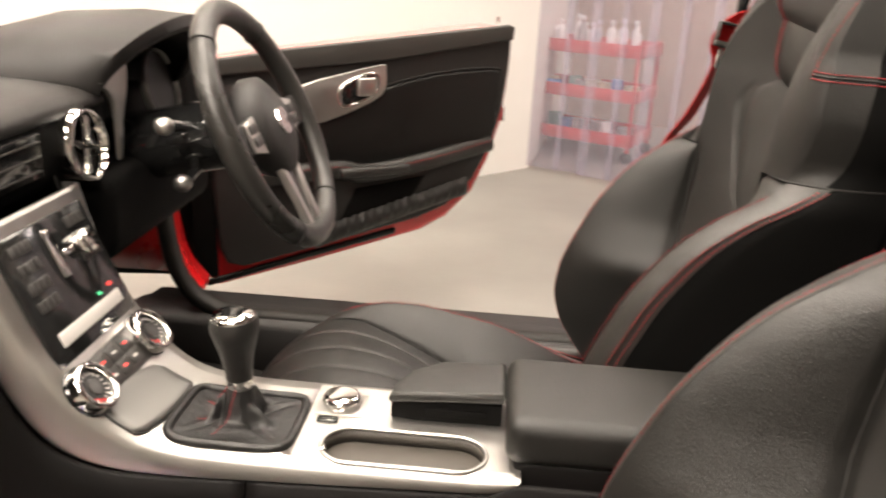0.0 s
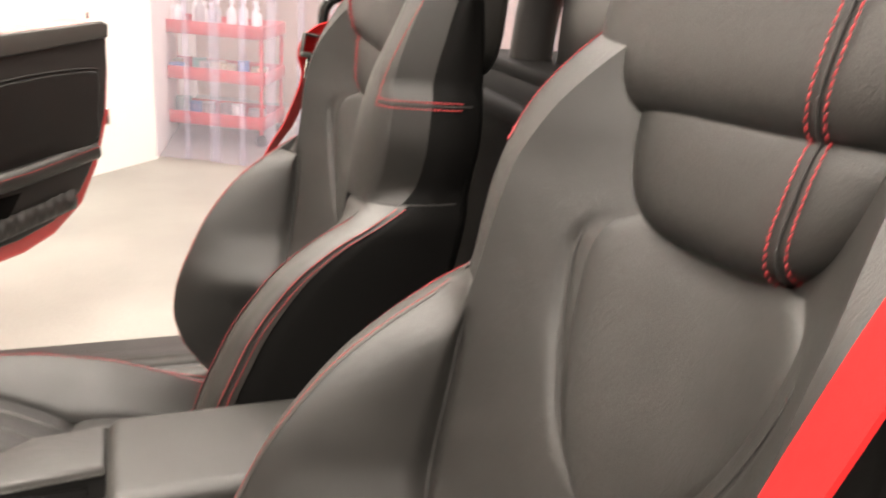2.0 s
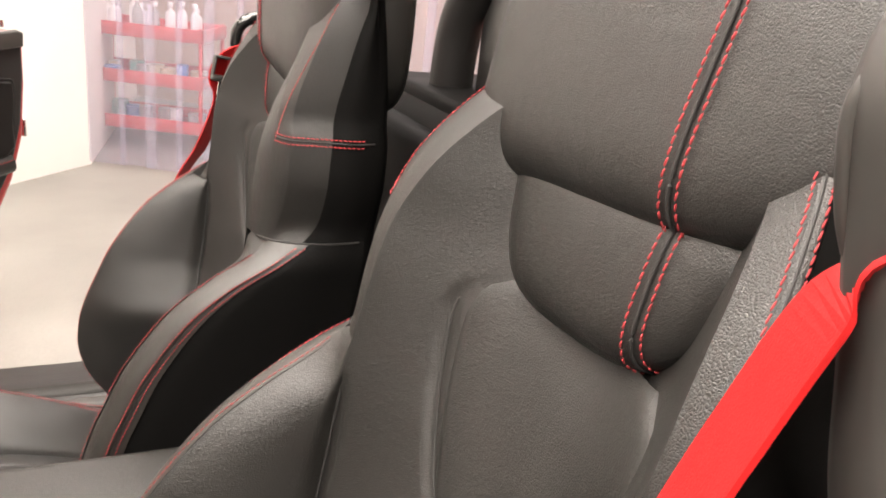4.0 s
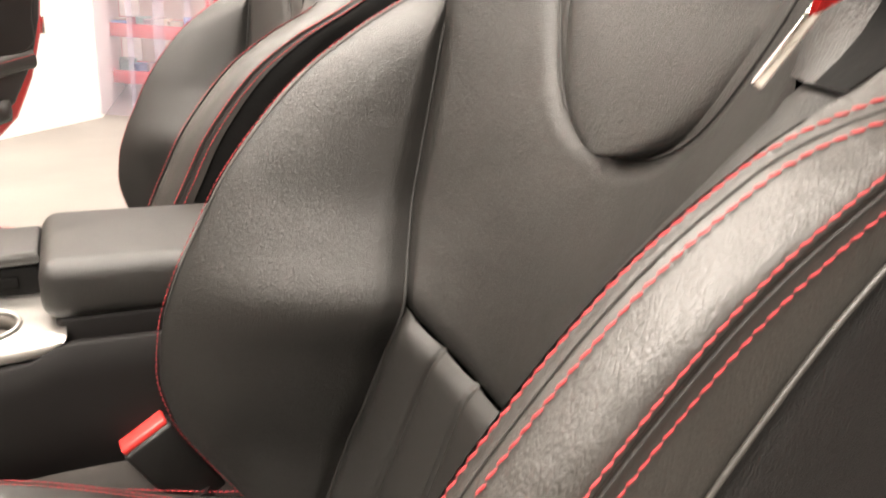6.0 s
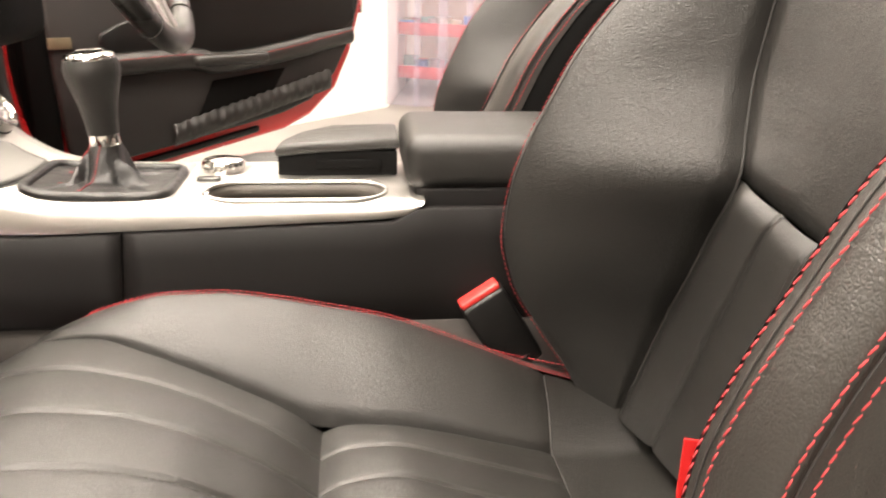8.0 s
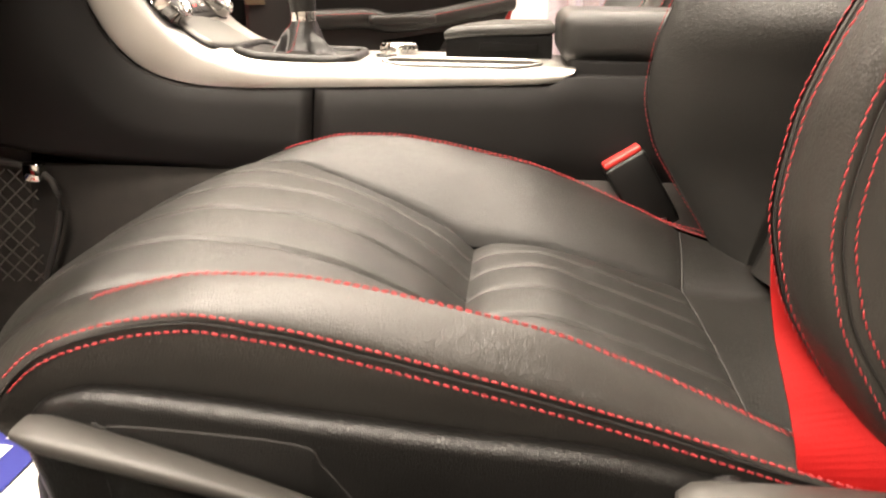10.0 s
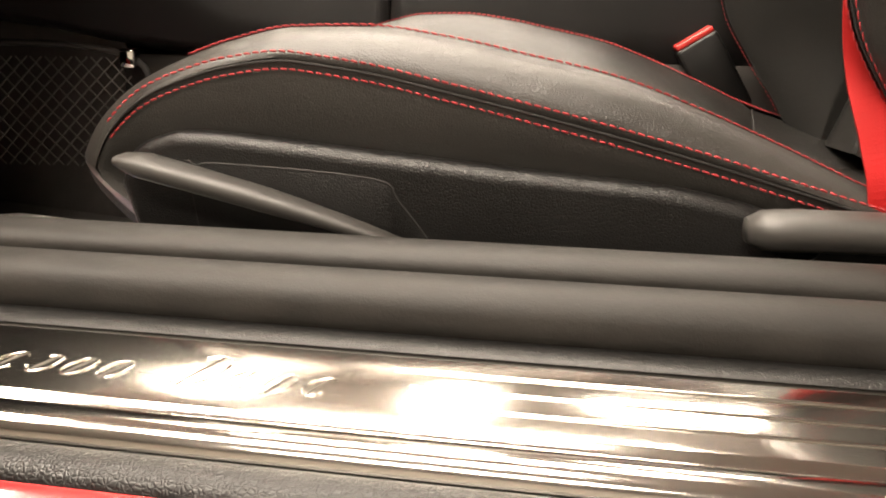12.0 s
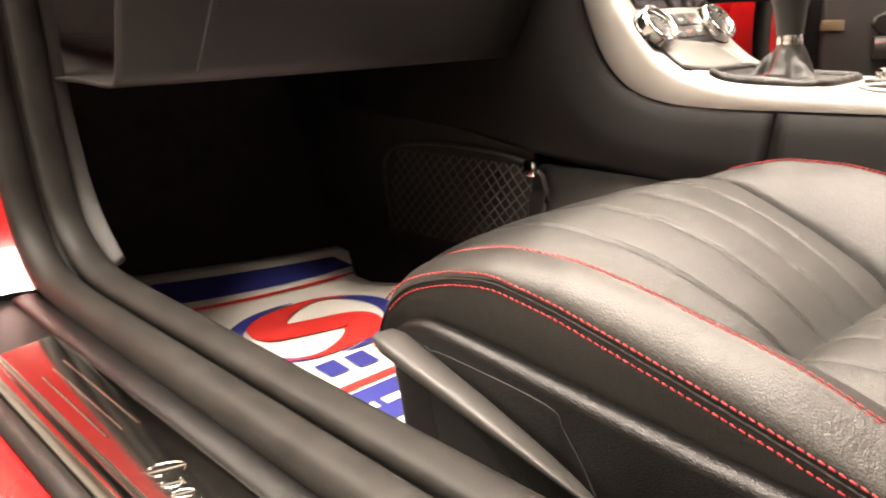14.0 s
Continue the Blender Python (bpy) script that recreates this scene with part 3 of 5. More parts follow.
    grid("cushion_front_panel", fr, LEATHER_SOFT, st, "black leather front panel sewn in lengthwise channels")
    rr = []
    for p in lin(11, 15.0, 30):
        row = []
        for q in lin(-1, 1, 150):
            ch = (q + 1) / 2 * 5 % 1
            dip = -.0034 * (1 - .25 * abs(2 * ch - 1) ** 2 - .75 * abs(2 * ch - 1) ** 14) + .010 * max(0, 1 - (p - 11) / .5) ** 2 + .005 * max(0, 1 - (15 - p) / .25) ** 2 + .005 * edge_dip(-1, 1, q, .04)
            row.append(cp(abs(q), p, 1 if q >= 0 else -1, dip))
        rr.append(row)
    for k in (1, 2, 3, 4):
        qk = -1 + 2 * k / 5
        for off in (-.022, .022):
            for pa, pb in ((4.2, 10.7), (11.5, 14.7)):
                stitching("stitching", [cp(abs(qk + off), p, 1 if qk + off >= 0 else -1, -.0022) for p in lin(pa, pb, 50)], st, (0, 0, 1), pitch=.0046, r=.00030, lift=.0001, material=THREAD_DARK, label="dark thread stitches")
    grid("cushion_rear_panel", rr, LEATHER_SOFT, st, "black leather rear panel sewn in lengthwise channels")
    pad = []
    for p in lin(15.0, 17, 26):
        row = []
        for q in lin(-2, 2, 60):
            a = abs(q)
            row.append(cp(a, p + .15 * max(0, a - 1), 1 if q >= 0 else -1, +.0028 + .006 * max(0, 1 - (17 - p) / .5) ** 2))
        pad.append(row)
    tube("seam", [cp(abs(q), 15 + .15 * max(0, abs(q) - 1), 1 if q >= 0 else -1, .0018) for q in lin(-1.95, 1.95, 60)], .0012, BELT_DARK, st, n=6)
    grid("cushion_rear_pad", pad, LEATHER, st, "plain leather strip behind the ribbed panel")
    for sg in (-1, 1):
        rows = [[cp(q, 1.7 + (13.3 + .15 * (q - 1)) * k / 80, sg, .007 * edge_dip(1, 2, q, .12) * (q < 1.5) + .004 * max(0, 1 - (80 - k) / 1.5) ** 2) for q in lin(1, 2, 18)] for k in range(81)]
        grid("cushion_bolster", rows, LEATHER, st, "black leather cushion bolster piped in red")
        rows = [[cp(q, p, sg, .0022 * edge_dip(2, 3, q, .10) * (q > 2.5)) for q in lin(2, 3, 12)] for p in lin(1.7, 16, 80)]
        grid("cushion_side_strip", rows, LEATHER_GRAIN, st, "grained leather strip between red seams")
        rows = [[cp(q, p, sg, .0022 * edge_dip(3, 4, q, .12)) for q in lin(3, 4, 12)] for p in lin(1.7, 16, 80)]
        grid("cushion_side", rows, LEATHER_GRAIN, st, "grained leather cushion side")
        for q, offs in ((2, (-.0012, .0032)), (3, (-.0052, .0052))):
            for off in offs:
                path = []
                for p in lin(6.2 if q == 2 else 4.3, 16, 130):
                    a, b, c = cp(q, p, sg), cp(q - .05, p, sg), cp(q + .05, p, sg)
                    t = (c - b)
                    t.x = 0
                    path.append(a + t.normalized() * off)
                stitching("stitching", path, st, (0, sg * .4, 1) if q == 2 else (0, sg, .8), lift=.0012, r=.00042 if q == 2 else .00072)
            if q == 3:
                tube("seam", [cp(q, p, sg, .0006) for p in lin(4.2, 16, 90)], .0011, BELT_DARK, st, n=6)
    box("cushion_base", (-.13, -.20, .27), (.40, .20, .375), PLASTIC, st, "black plastic cushion pan", bevel=.01)
    for k in (-.17, .17):
        box("seat_rail", (-.16, k - .02, .235 - dz), (.50, k + .02, .29), PLASTIC, st, "steel seat rail", bevel=.003)

    # plastic cover, lever and recliner on the door side
    yo = .246 * out
    m = Matrix(((1, 0, 0, 0), (0, 0, -out * -1, yo), (0, 1, 0, 0), (0, 0, 0, 1)))
    top = [(-.100, .428), (-.090, .448), (-.070, .458), (-.04, .461), (.06, .453), (.155, .445), (.225, .440), (.27, .432), (.305, .424), (.42, .414)]
    low_ = [(.42, .30), (.0, .285), (-.06, .29), (-.082, .34), (-.09, .39)]
    slab("side_cover", [(p.x, p.y) for p in spline([(a, b, 0) for a, b in top], 4)] + low_, .020, PLASTIC, st, "black grained plastic side cover", m @ pose(0, 0, -.018), bevel=.009, seg=5)
    lid = [(-.052, .437), (-.046, .441), (-.03, .443), (.062, .438), (.078, .425), (.10, .395), (.112, .36), (.06, .34), (-.03, .35)]
    lm = m @ pose(0, 0, -.0022)
    slab("storage_lid", smooth_loop(lid), .005, PLASTIC, st, "inset plastic panel in the side cover", lm, bevel=.0006)
    tube("lid_gap", [m @ Vector((a, b, .0024)) for a, b in smooth_loop(lid)], .0007, BELT_DARK, st, "", n=6, closed_path=True, up=(0, 1, 0))
    # height lever: a blade that rises forward to a broad tip
    rows = []
    for i in range(29):
        t = i / 28
        x = -.089 + .200 * t
        z = .4455 - .041 * t - .013 * t ** 3
        w = .025 * (1 - t) ** .5 + .004
        hh = .0062 if t < .45 else .0062 - .0044 * (t - .45) / .55
        k = .012 + .004 * math.sin(t * math.pi)
        if t < .06:
            w, hh = w * (.75 + 4 * t), hh * (.5 + 8 * t)
        rows.append([Vector((x, yo + out * (k + w * .5 * math.copysign(abs(math.cos(b)) ** .6, math.cos(b))), z + hh * math.copysign(abs(math.sin(b)) ** .6, math.sin(b)))) for b in [2 * math.pi * j / 16 for j in range(16)]])
    grid("height_lever", rows, PLASTIC_GREY, st, "satin dark grey seat height lever", closed=True, caps=True)
    rows = []
    for i in range(25):
        t = i / 24
        x = .270 + .19 * t
        z = .4225 - .006 * t + .004 * math.sin(t * math.pi)
        g = .55 + .45 * min(1, t / .06) ** .5
        w, hh = .016 * g + .001, (.0092 - .001 * t) * g + .001
        rows.append([Vector((x, yo + out * (.016 + w * math.copysign(abs(math.cos(b)) ** .7, math.cos(b))), z + hh * math.copysign(abs(math.sin(b)) ** .7, math.sin(b)))) for b in [2 * math.pi * j / 16 for j in range(16)]])
    grid("recline_handle", rows, PLASTIC_GREY, st, "satin dark grey backrest lever", closed=True, caps=True)
    turned("recline_boss", [(.015, -.004), (.015, .004), (.012, .009), (.0, .010)], PLASTIC, st, "", Matrix.Translation((.30, yo, .416)) @ pose(0, 0, 0, -90 * out, 0, 0), 24)
    return st


SEAT_Y = .371
seat(-SEAT_Y, -1, 0, 0, "black leather sports seat with red stitching, beside the open door")
seat(SEAT_Y, 1, .006, -.042, "black leather driver's sports seat with red stitching, set low", .20)


# ---- belts ----
def ribbon(name, pts, width, across, parent, material=BELT, t=.0012, n=10, label=""):
    """Webbing along pts; across: the width direction at each point."""
    path, ac = spline(pts, n), spline(across, n)
    rows = []
    for i, p in enumerate(path):
        d = (path[min(i + 1, len(path) - 1)] - path[max(i - 1, 0)]).normalized()
        w = ac[i] - d * ac[i].dot(d)
        w.normalize()
        nn = d.cross(w)
        rows.append([p - w * width / 2 - nn * t, p + w * width / 2 - nn * t, p + w * width / 2 + nn * t, p - w * width / 2 + nn * t])
    ob = grid(name, rows, material, parent, label, closed=True, caps=True)
    ob.data.polygons.foreach_set("use_smooth", [False] * len(ob.data.polygons))
    return ob


bl = thing("seat_belt", "bright red seat belt hanging beside the black seat", "seat belt")
ribbon("webbing", [(.64, -.640, 1.09), (.600, -.628, 1.112), (.578, -.612, 1.124), (.566, -.596, 1.112), (.547, -.586, 1.056), (.521, -.585, 1.0), (.4985, -.585, .950), (.492, -.587, .932)], .047,
       [(.1, .2, -1), (.2, .4, -.9), (.35, .7, -.6), (.45, .85, -.3), (.47, .87, -.2), (.47, .87, -.2), (.5, .85, -.2), (.55, .82, -.2)], bl, label="red webbing")
ring = spline([(-.004, 0, -.026), (.012, 0, -.020), (.015, 0, .006), (.010, 0, .026), (-.004, 0, .028), (-.014, 0, .018), (-.014, 0, -.012)], 6, True)
gm = Matrix.Translation((.491, -.590, .928)) @ pose(0, 0, 0, 0, 28, -38)
tube("tongue_guide", [gm @ Vector((p.x * .46, p.y, p.z * .82)) for p in ring], .0034, GLOSS_BLACK, bl, "black plastic belt guide", n=10, up=(.6, .8, 0), closed_path=True, ry=.0046)
box("guide_foot", (-.009, -.004, -.026), (.006, .004, -.013), GLOSS_BLACK, bl, "", bevel=.003, m=gm)
ribbon("webbing_loop", [(.498, -.585, .946), (.491, -.594, .936), (.486, -.597, .924), (.483, -.594, .912), (.486, -.588, .902)], .017,
       [(.9, .4, -.2), (.9, .4, -.1), (.9, .4, -.1), (.9, .4, -.2), (.9, .4, -.2)], bl)
box("buckle_tongue", (.0035, -.0014, -.058), (.008, .0014, -.022), CHROME, bl, "bright steel belt tongue", bevel=.0012, m=gm)
ribbon("lap_webbing", [(.352, -.545, .60), (.346, -.560, .545), (.350, -.571, .502), (.357, -.592, .465), (.362, -.606, .430), (.366, -.600, .37)], .047,
       [(1, -.15, .1), (1, -.15, 0), (1, -.15, 0), (1, -.15, -.05), (1, -.1, -.1), (1, 0, 0)], bl, label="red lap webbing running down to the sill")
db = thing("seat_belt", "red driver's seat belt with black guide and steel tongue", "seat belt")
ribbon("webbing", [(.615, .60, 1.012), (.585, .60, 1.022), (.560, .602, 1.010), (.550, .610, .985), (.553, .618, .945), (.525, .628, .865), (.487, .636, .79), (.46, .645, .62), (.45, .65, .40)], .040,
       [(.5, .3, -.6), (.6, .3, -.5), (.75, .45, -.4), (.75, .5, -.3), (.6, .75, -.2), (.55, .8, -.2), (.6, .8, 0), (.9, .4, 0), (1, 0, 0)], db, label="red webbing")
dm = Matrix.Translation((.560, .594, 1.000)) @ pose(0, 0, 0, 0, 10, 20)
for z0, z1 in ((-.022, -.012), (.014, .019)):
    box("guide_bar", (-.026, -.006, z0), (.026, .005, z1), PLASTIC_GREY, db, "dark grey plastic belt guide", bevel=.003, m=dm)
for x0 in (-.026, .022):
    box("guide_bar", (x0, -.005, -.014), (x0 + .004, .004, .016), PLASTIC_GREY, db, "", bevel=.0015, m=dm)
for x0 in (-.011, .006):
    box("buckle_tongue", (x0, -.0015, -.052), (x0 + .005, .0015, -.020), CHROME, db, "bright steel belt tongue", bevel=.001, m=dm)
box("buckle_tongue", (-.011, -.0015, -.056), (.011, .0015, -.050), CHROME, db, "", bevel=.001, m=dm)
tube("belt_arm", spline([(.575, .605, 1.035), (.577, .603, 1.06), (.592, .60, 1.078), (.625, .60, 1.085), (.69, .60, 1.085)], 8), .010, GLOSS_BLACK, db, "black plastic belt carrier arm", n=10, up=(0, 1, 0))
bk = thing("belt_buckle", "black seat belt buckle with a red release button", "buckle")
mb = Matrix.Translation((.297, -.122, .498)) @ pose(0, 0, 0, 0, -32, 6)
box("buckle_body", (-.024, -.012, -.095), (.024, .012, -.002), PLASTIC, bk, "black plastic buckle housing", bevel=.004, m=mb)
box("release_button", (-.022, -.009, -.003), (.022, .009, .004), mat("red_button", (.48, .03, .026), .4), bk, "red release button", bevel=.002, m=mb)
tube("buckle_stalk", [(.34, -.125, .43), (.37, -.13, .34)], .012, PLASTIC, bk)
ca = thing("loop_carrier", "black plastic belt carrier beside the headrest", "belt carrier")
for nm, pth, r in (("outer_arm", [(.64, -.608, .95), (.599, -.610, 1.03), (.581, -.610, 1.09), (.565, -.608, 1.15), (.560, -.605, 1.185), (.580, -.602, 1.205), (.66, -.585, 1.205)], .013),
                   ("inner_arm", [(.564, -.597, 1.128), (.556, -.596, 1.145), (.549, -.596, 1.175), (.555, -.599, 1.19)], .0022)):
    tube(nm, spline(pth, 8), r, PLASTIC_GREY, ca, "satin black plastic arm", n=12, up=(0, 1, 0), ry=r * 1.3)

# fabric label on the seat's edge, its lettering shown as plain bars
tg = thing("fabric_tag", "small black woven tag with pale illegible marks", "tag", .536, -.612, .926, -30)
box("cloth", (-.0085, -.001, -.0040), (.0085, .001, .0040), BELT_DARK, tg, bevel=.0005)
for k in (-.0048, 0, .0048):
    box("pale_bar", (k - .0016, -.0018, -.0024), (k + .0016, -.001, .0024), MARK_WHITE, tg, bevel=.0006)


# ---- car shell: sill, jambs, floor, tunnel ----
car = thing("convertible", "red two-seat convertible with its roof down, interior black", "car")

def seal_run(name, pts, ry, rz, lab, material=RUBBER):
    """A rubber profile that follows the door opening in the plane of the side."""
    path, rows = spline(pts, 8), []
    for i, p in enumerate(path):
        t = (path[min(i + 1, len(path) - 1)] - path[max(i - 1, 0)]).normalized()
        n = Vector((t.z, 0, -t.x))
        rows.append([p + Vector((0, 1, 0)) * ry * math.copysign(abs(math.cos(a)) ** .85, math.cos(a)) + n * rz * math.copysign(abs(math.sin(a)) ** .85, math.sin(a)) for a in [2 * math.pi * k / 18 for k in range(18)]])
    return grid(name, rows, material, car, lab, closed=True, caps=True)


OPEN = [(1.5, .0), (.9, .0), (.3, .0), (-.28, .0), (-.46, .001), (-.54, .012), (-.59, .050), (-.615, .12), (-.628, .22), (-.63, .40), (-.60, .60)]
seal_run("door_seal", [(x, -.7290, .402 + z) for x, z in OPEN], .0188, .017, "thick dark grey rubber door seal")
seal_run("seal_lip", [(x + .010 * (z > .005), -.6905, .413 + z) for x, z in OPEN], .0180, .0100, "rubber lip along the sill trim")
seal_run("seal_foot", [(x, -.705, .392 + z) for x, z in OPEN], .035, .010, "")
# inner trim of sill and jamb
SILLIN = [(-.675, .405), (-.660, .395), (-.652, .36), (-.650, .22)]
grid("sill_trim", [[Vector((x, y, z)) for y, z in SILLIN] for x in (1.5, .6, 0, -.5)], PLASTIC_SOFT, car, "dark plastic inner sill trim", back=.004)
# outer sill: black strip, step plate, black strip, painted sill
SX0, SX1 = -.40, 1.5


def long_part(name, sec, x0, x1, material, lab="", n=2, closed=True):
    rows = [[Vector((x0 + (x1 - x0) * i / n, y, z)) for y, z in sec] for i in range(n + 1)]
    return grid(name, rows, material, car, lab, closed=closed, caps=closed)


long_part("inner_sill_strip", [(-.742, .385), (-.744, .3965), (-.749, .3985), (-.767, .3985), (-.7705, .395), (-.7705, .37), (-.742, .37)], -.55, SX1, PLASTIC, "black grained strip under the seal")
PLATE = [(-.771, .3935), (-.7714, .3995), (-.774, .4016), (-.780, .4022), (-.800, .4003), (-.8225, .3979), (-.8245, .3972), (-.8262, .3948), (-.8280, .3950), (-.8298, .3962), (-.838, .3940), (-.8412, .3905), (-.8422, .386), (-.8422, .376), (-.771, .376)]
plate = long_part("step_plate", PLATE, -.395, SX1, STEEL, "polished steel door sill step plate")
long_part("outer_sill_strip", [(-.8426, .375), (-.843, .388), (-.8465, .3895), (-.857, .3875), (-.8602, .382), (-.8602, .37)], -.55, SX1, PLASTIC, "black rubber strip along the sill")
SKIN = [(-.8606, .384), (-.864, .3845), (-.871, .379), (-.880, .365), (-.889, .33), (-.893, .27), (-.886, .20), (-.86, .165), (-.80, .15)]
long_part("painted_sill", SKIN + [(-.74, .15), (-.74, .37), (-.8606, .37)], -.62, SX1, PAINT, "glossy red painted outer sill")
def plate_z(y):
    return .4022 + (y + .780) * .1012


for k, (x0, x1) in enumerate(((-.33, -.175), (.115, 1.2))):
    for j in range(3):
        yy = -.789 - .0115 * j
        sec = [(.0011 * math.cos(a), .0009 * math.sin(a)) for a in [2 * math.pi * i / 8 for i in range(8)]]
        grid("embossed_rib", sweep([(x0 + .008 * j, yy, plate_z(yy)), (x1, yy, plate_z(yy))], sec), STEEL, plate, "", closed=True, caps=True)
# the maker's name on the plate, drawn as plain slanted strokes
x = -.116
for i in range(13):
    tall = i in (0, 9)
    hgt, wid = (.0215 if tall else .0125), (.020 if tall else .0118)
    if i == 8:
        tube("raised_dash", [(x + .002, -.806, plate_z(-.806) + .0002), (x + .009, -.806, plate_z(-.806) + .0002)], .0006, STEEL, plate, n=6)
        x += .013
        continue
    ring_ = []
    for k in range(19):
        a = radians((40, 200, 110, 290)[i % 4] + 290 * k / 18)
        v = -.812 + hgt * (.5 + .5 * math.copysign(abs(math.sin(a)) ** .8, math.sin(a)))
        ring_.append((x + wid * .42 * (1 + math.cos(a)) + (v + .812) * .42, v, plate_z(v) + .0002))
    tube("raised_arc", ring_, .00042, STEEL, plate, n=6)
    tube("raised_stroke", [(x + wid * .42 - .001, -.8125, plate_z(-.8125) + .0002), (x + wid * .42 + hgt * .46, -.812 + hgt, plate_z(-.812 + hgt) + .0002)], .00040, ETCH, plate, n=6)
    x += wid + .0035
# front door jamb in body colour and the rubber-lined pillar
JX = [(-.55, .40), (-.61, .46), (-.643, .56), (-.653, .70), (-.64, .86), (-.61, 1.0)]
jp = spline([(a, 0, b) for a, b in JX], 6)
rows = []
for p in jp:
    rows.append([Vector((p.x - .004, -.742, p.z)), Vector((p.x - .012, -.765, p.z)), Vector((p.x - .02, -.80, p.z - .003)), Vector((p.x - .028, -.845, p.z - .006)), Vector((p.x - .05, -.872, p.z - .01)), Vector((p.x - .16, -.895, p.z - .02)), Vector((p.x - .5, -.900, p.z - .02))])
grid("front_jamb", rows, PAINT, car, "glossy red painted door jamb")
rows = [[Vector((-.55 - .02 * k, -.845, .40)), Vector((-.55 - .03 * k, -.86, .37)), Vector((-.55 - .05 * k, -.89, .30)), Vector((-.55 - .05 * k, -.89, .16))] for k in range(12)]
grid("front_wing", rows, PAINT, car, "glossy red front wing")
box("inner_wing", (-1.15, -.872, .16), (-.675, -.80, .88), PAINT, car, "glossy red inner wing beside the jamb", bevel=.015, seg=3)
box("jamb_filler", (-.60, -.84, .30), (-.396, -.742, .392), PLASTIC, car, "black plastic sill end cap", bevel=.006)
for zz in (.47, .505, .545, .60):
    tube("jamb_fold", spline([(-.625 - (zz - .47) * .35, -.80, zz), (-.63 - (zz - .47) * .35, -.84, zz + .006), (-.68, -.874, zz + .012)], 6), .0022, PAINT, car)
# pillar trim on the inside
rows = []
for p in jp:
    rows.append([Vector((p.x + .03, -.678, p.z + .012)), Vector((p.x + .028, -.655, p.z + .02)), Vector((p.x - .01, -.645, p.z + .02)), Vector((p.x - .05, -.648, p.z + .02))])
grid("pillar_trim", rows, PLASTIC_SOFT, car, "dark soft plastic pillar trim", back=.004)
# footwell carpet, floor, tunnel
rows = []
for yy in (-.665, -.60, -.45, -.30, -.16, -.125):
    e = .02 if yy in (-.665, -.125) else 0
    rows.append([Vector((xx, yy, zz + e)) for xx, zz in ((.95, .262), (.30, .245), (-.20, .245), (-.45, .262), (-.62, .274), (-.78, .287), (-.88, .335), (-.97, .47), (-1.02, .60), (-1.03, .75))])
grid("floor_carpet", rows, CARPET, car, "black footwell carpet", back=-.02)
rows = []
for yy in (.665, .60, .45, .30, .16, .125):
    rows.append([Vector((xx, yy, zz)) for xx, zz in ((.95, .262), (.30, .245), (-.20, .245), (-.45, .262), (-.62, .274), (-.78, .287), (-.88, .335), (-.97, .47), (-1.02, .60), (-1.03, .75))])
grid("floor_carpet", rows, CARPET, car, "black footwell carpet", back=-.02)
for sg in (-1, 1):
    rows = [[Vector((xx, sg * (.118 + .03 * max(0, (.50 - zz) / .25)), zz)) for zz in (.20, .30, .40, .44, .47)] for xx in (.9, .3, -.2, -.38)]
    grid("tunnel_side", rows, CARPET, car, "black carpet on the tunnel side", back=.006)
    rows = [[Vector((xx, sg * (.118 + .03 * max(0, (.50 - zz) / .25)), zz)) for zz in (.20, .30, .40, .46, .52, .68)] for xx in (-.38, -.45, -.7, -1.0)]
    grid("tunnel_side", rows, CARPET, car, "black carpet on the tunnel side", back=.006)
    rows = [[Vector((xx, sg * (.662 + .0), zz)) for zz in (.22, .30, .36, .50, .62)] for xx in (-.640, -.7, -.85, -1.02)]
    grid("kick_panel", rows, CARPET, car, "black kick panel carpet", back=.006)
box("firewall", (-1.10, -.70, .2), (-1.045, .70, .90), CARPET, car, "black carpeted firewall", bevel=.006)
# driver's side sill and jamb
long_part("driver_sill", [(.66, .24), (.655, .36), (.67, .375), (.72, .38), (.76, .372), (.80, .36), (.86, .352), (.89, .30), (.88, .16), (.70, .15)], -.55, SX1, PLASTIC_SOFT, "black driver's sill trim")
DOPEN = [(1.5, .37), (.3, .37), (-.20, .37), (-.33, .374), (-.40, .40), (-.44, .45), (-.460, .52), (-.468, .62), (-.462, .74), (-.45, .84)]
seal_run("driver_seal", [(x, .703, z) for x, z in DOPEN], .022, .016, "dark grey rubber door seal")
dj = spline([(x, 0, z) for x, z in DOPEN[4:]], 6)
rows = [[Vector((p.x - .006, .724, p.z - .004)), Vector((p.x - .014, .76, p.z - .006)), Vector((p.x - .022, .80, p.z - .008)), Vector((p.x - .034, .855, p.z - .010)), Vector((p.x - .07, .875, p.z - .012)), Vector((p.x - .5, .885, p.z - .02))] for p in dj]
grid("front_jamb", rows, PAINT, car, "glossy red painted door jamb", back=.004)
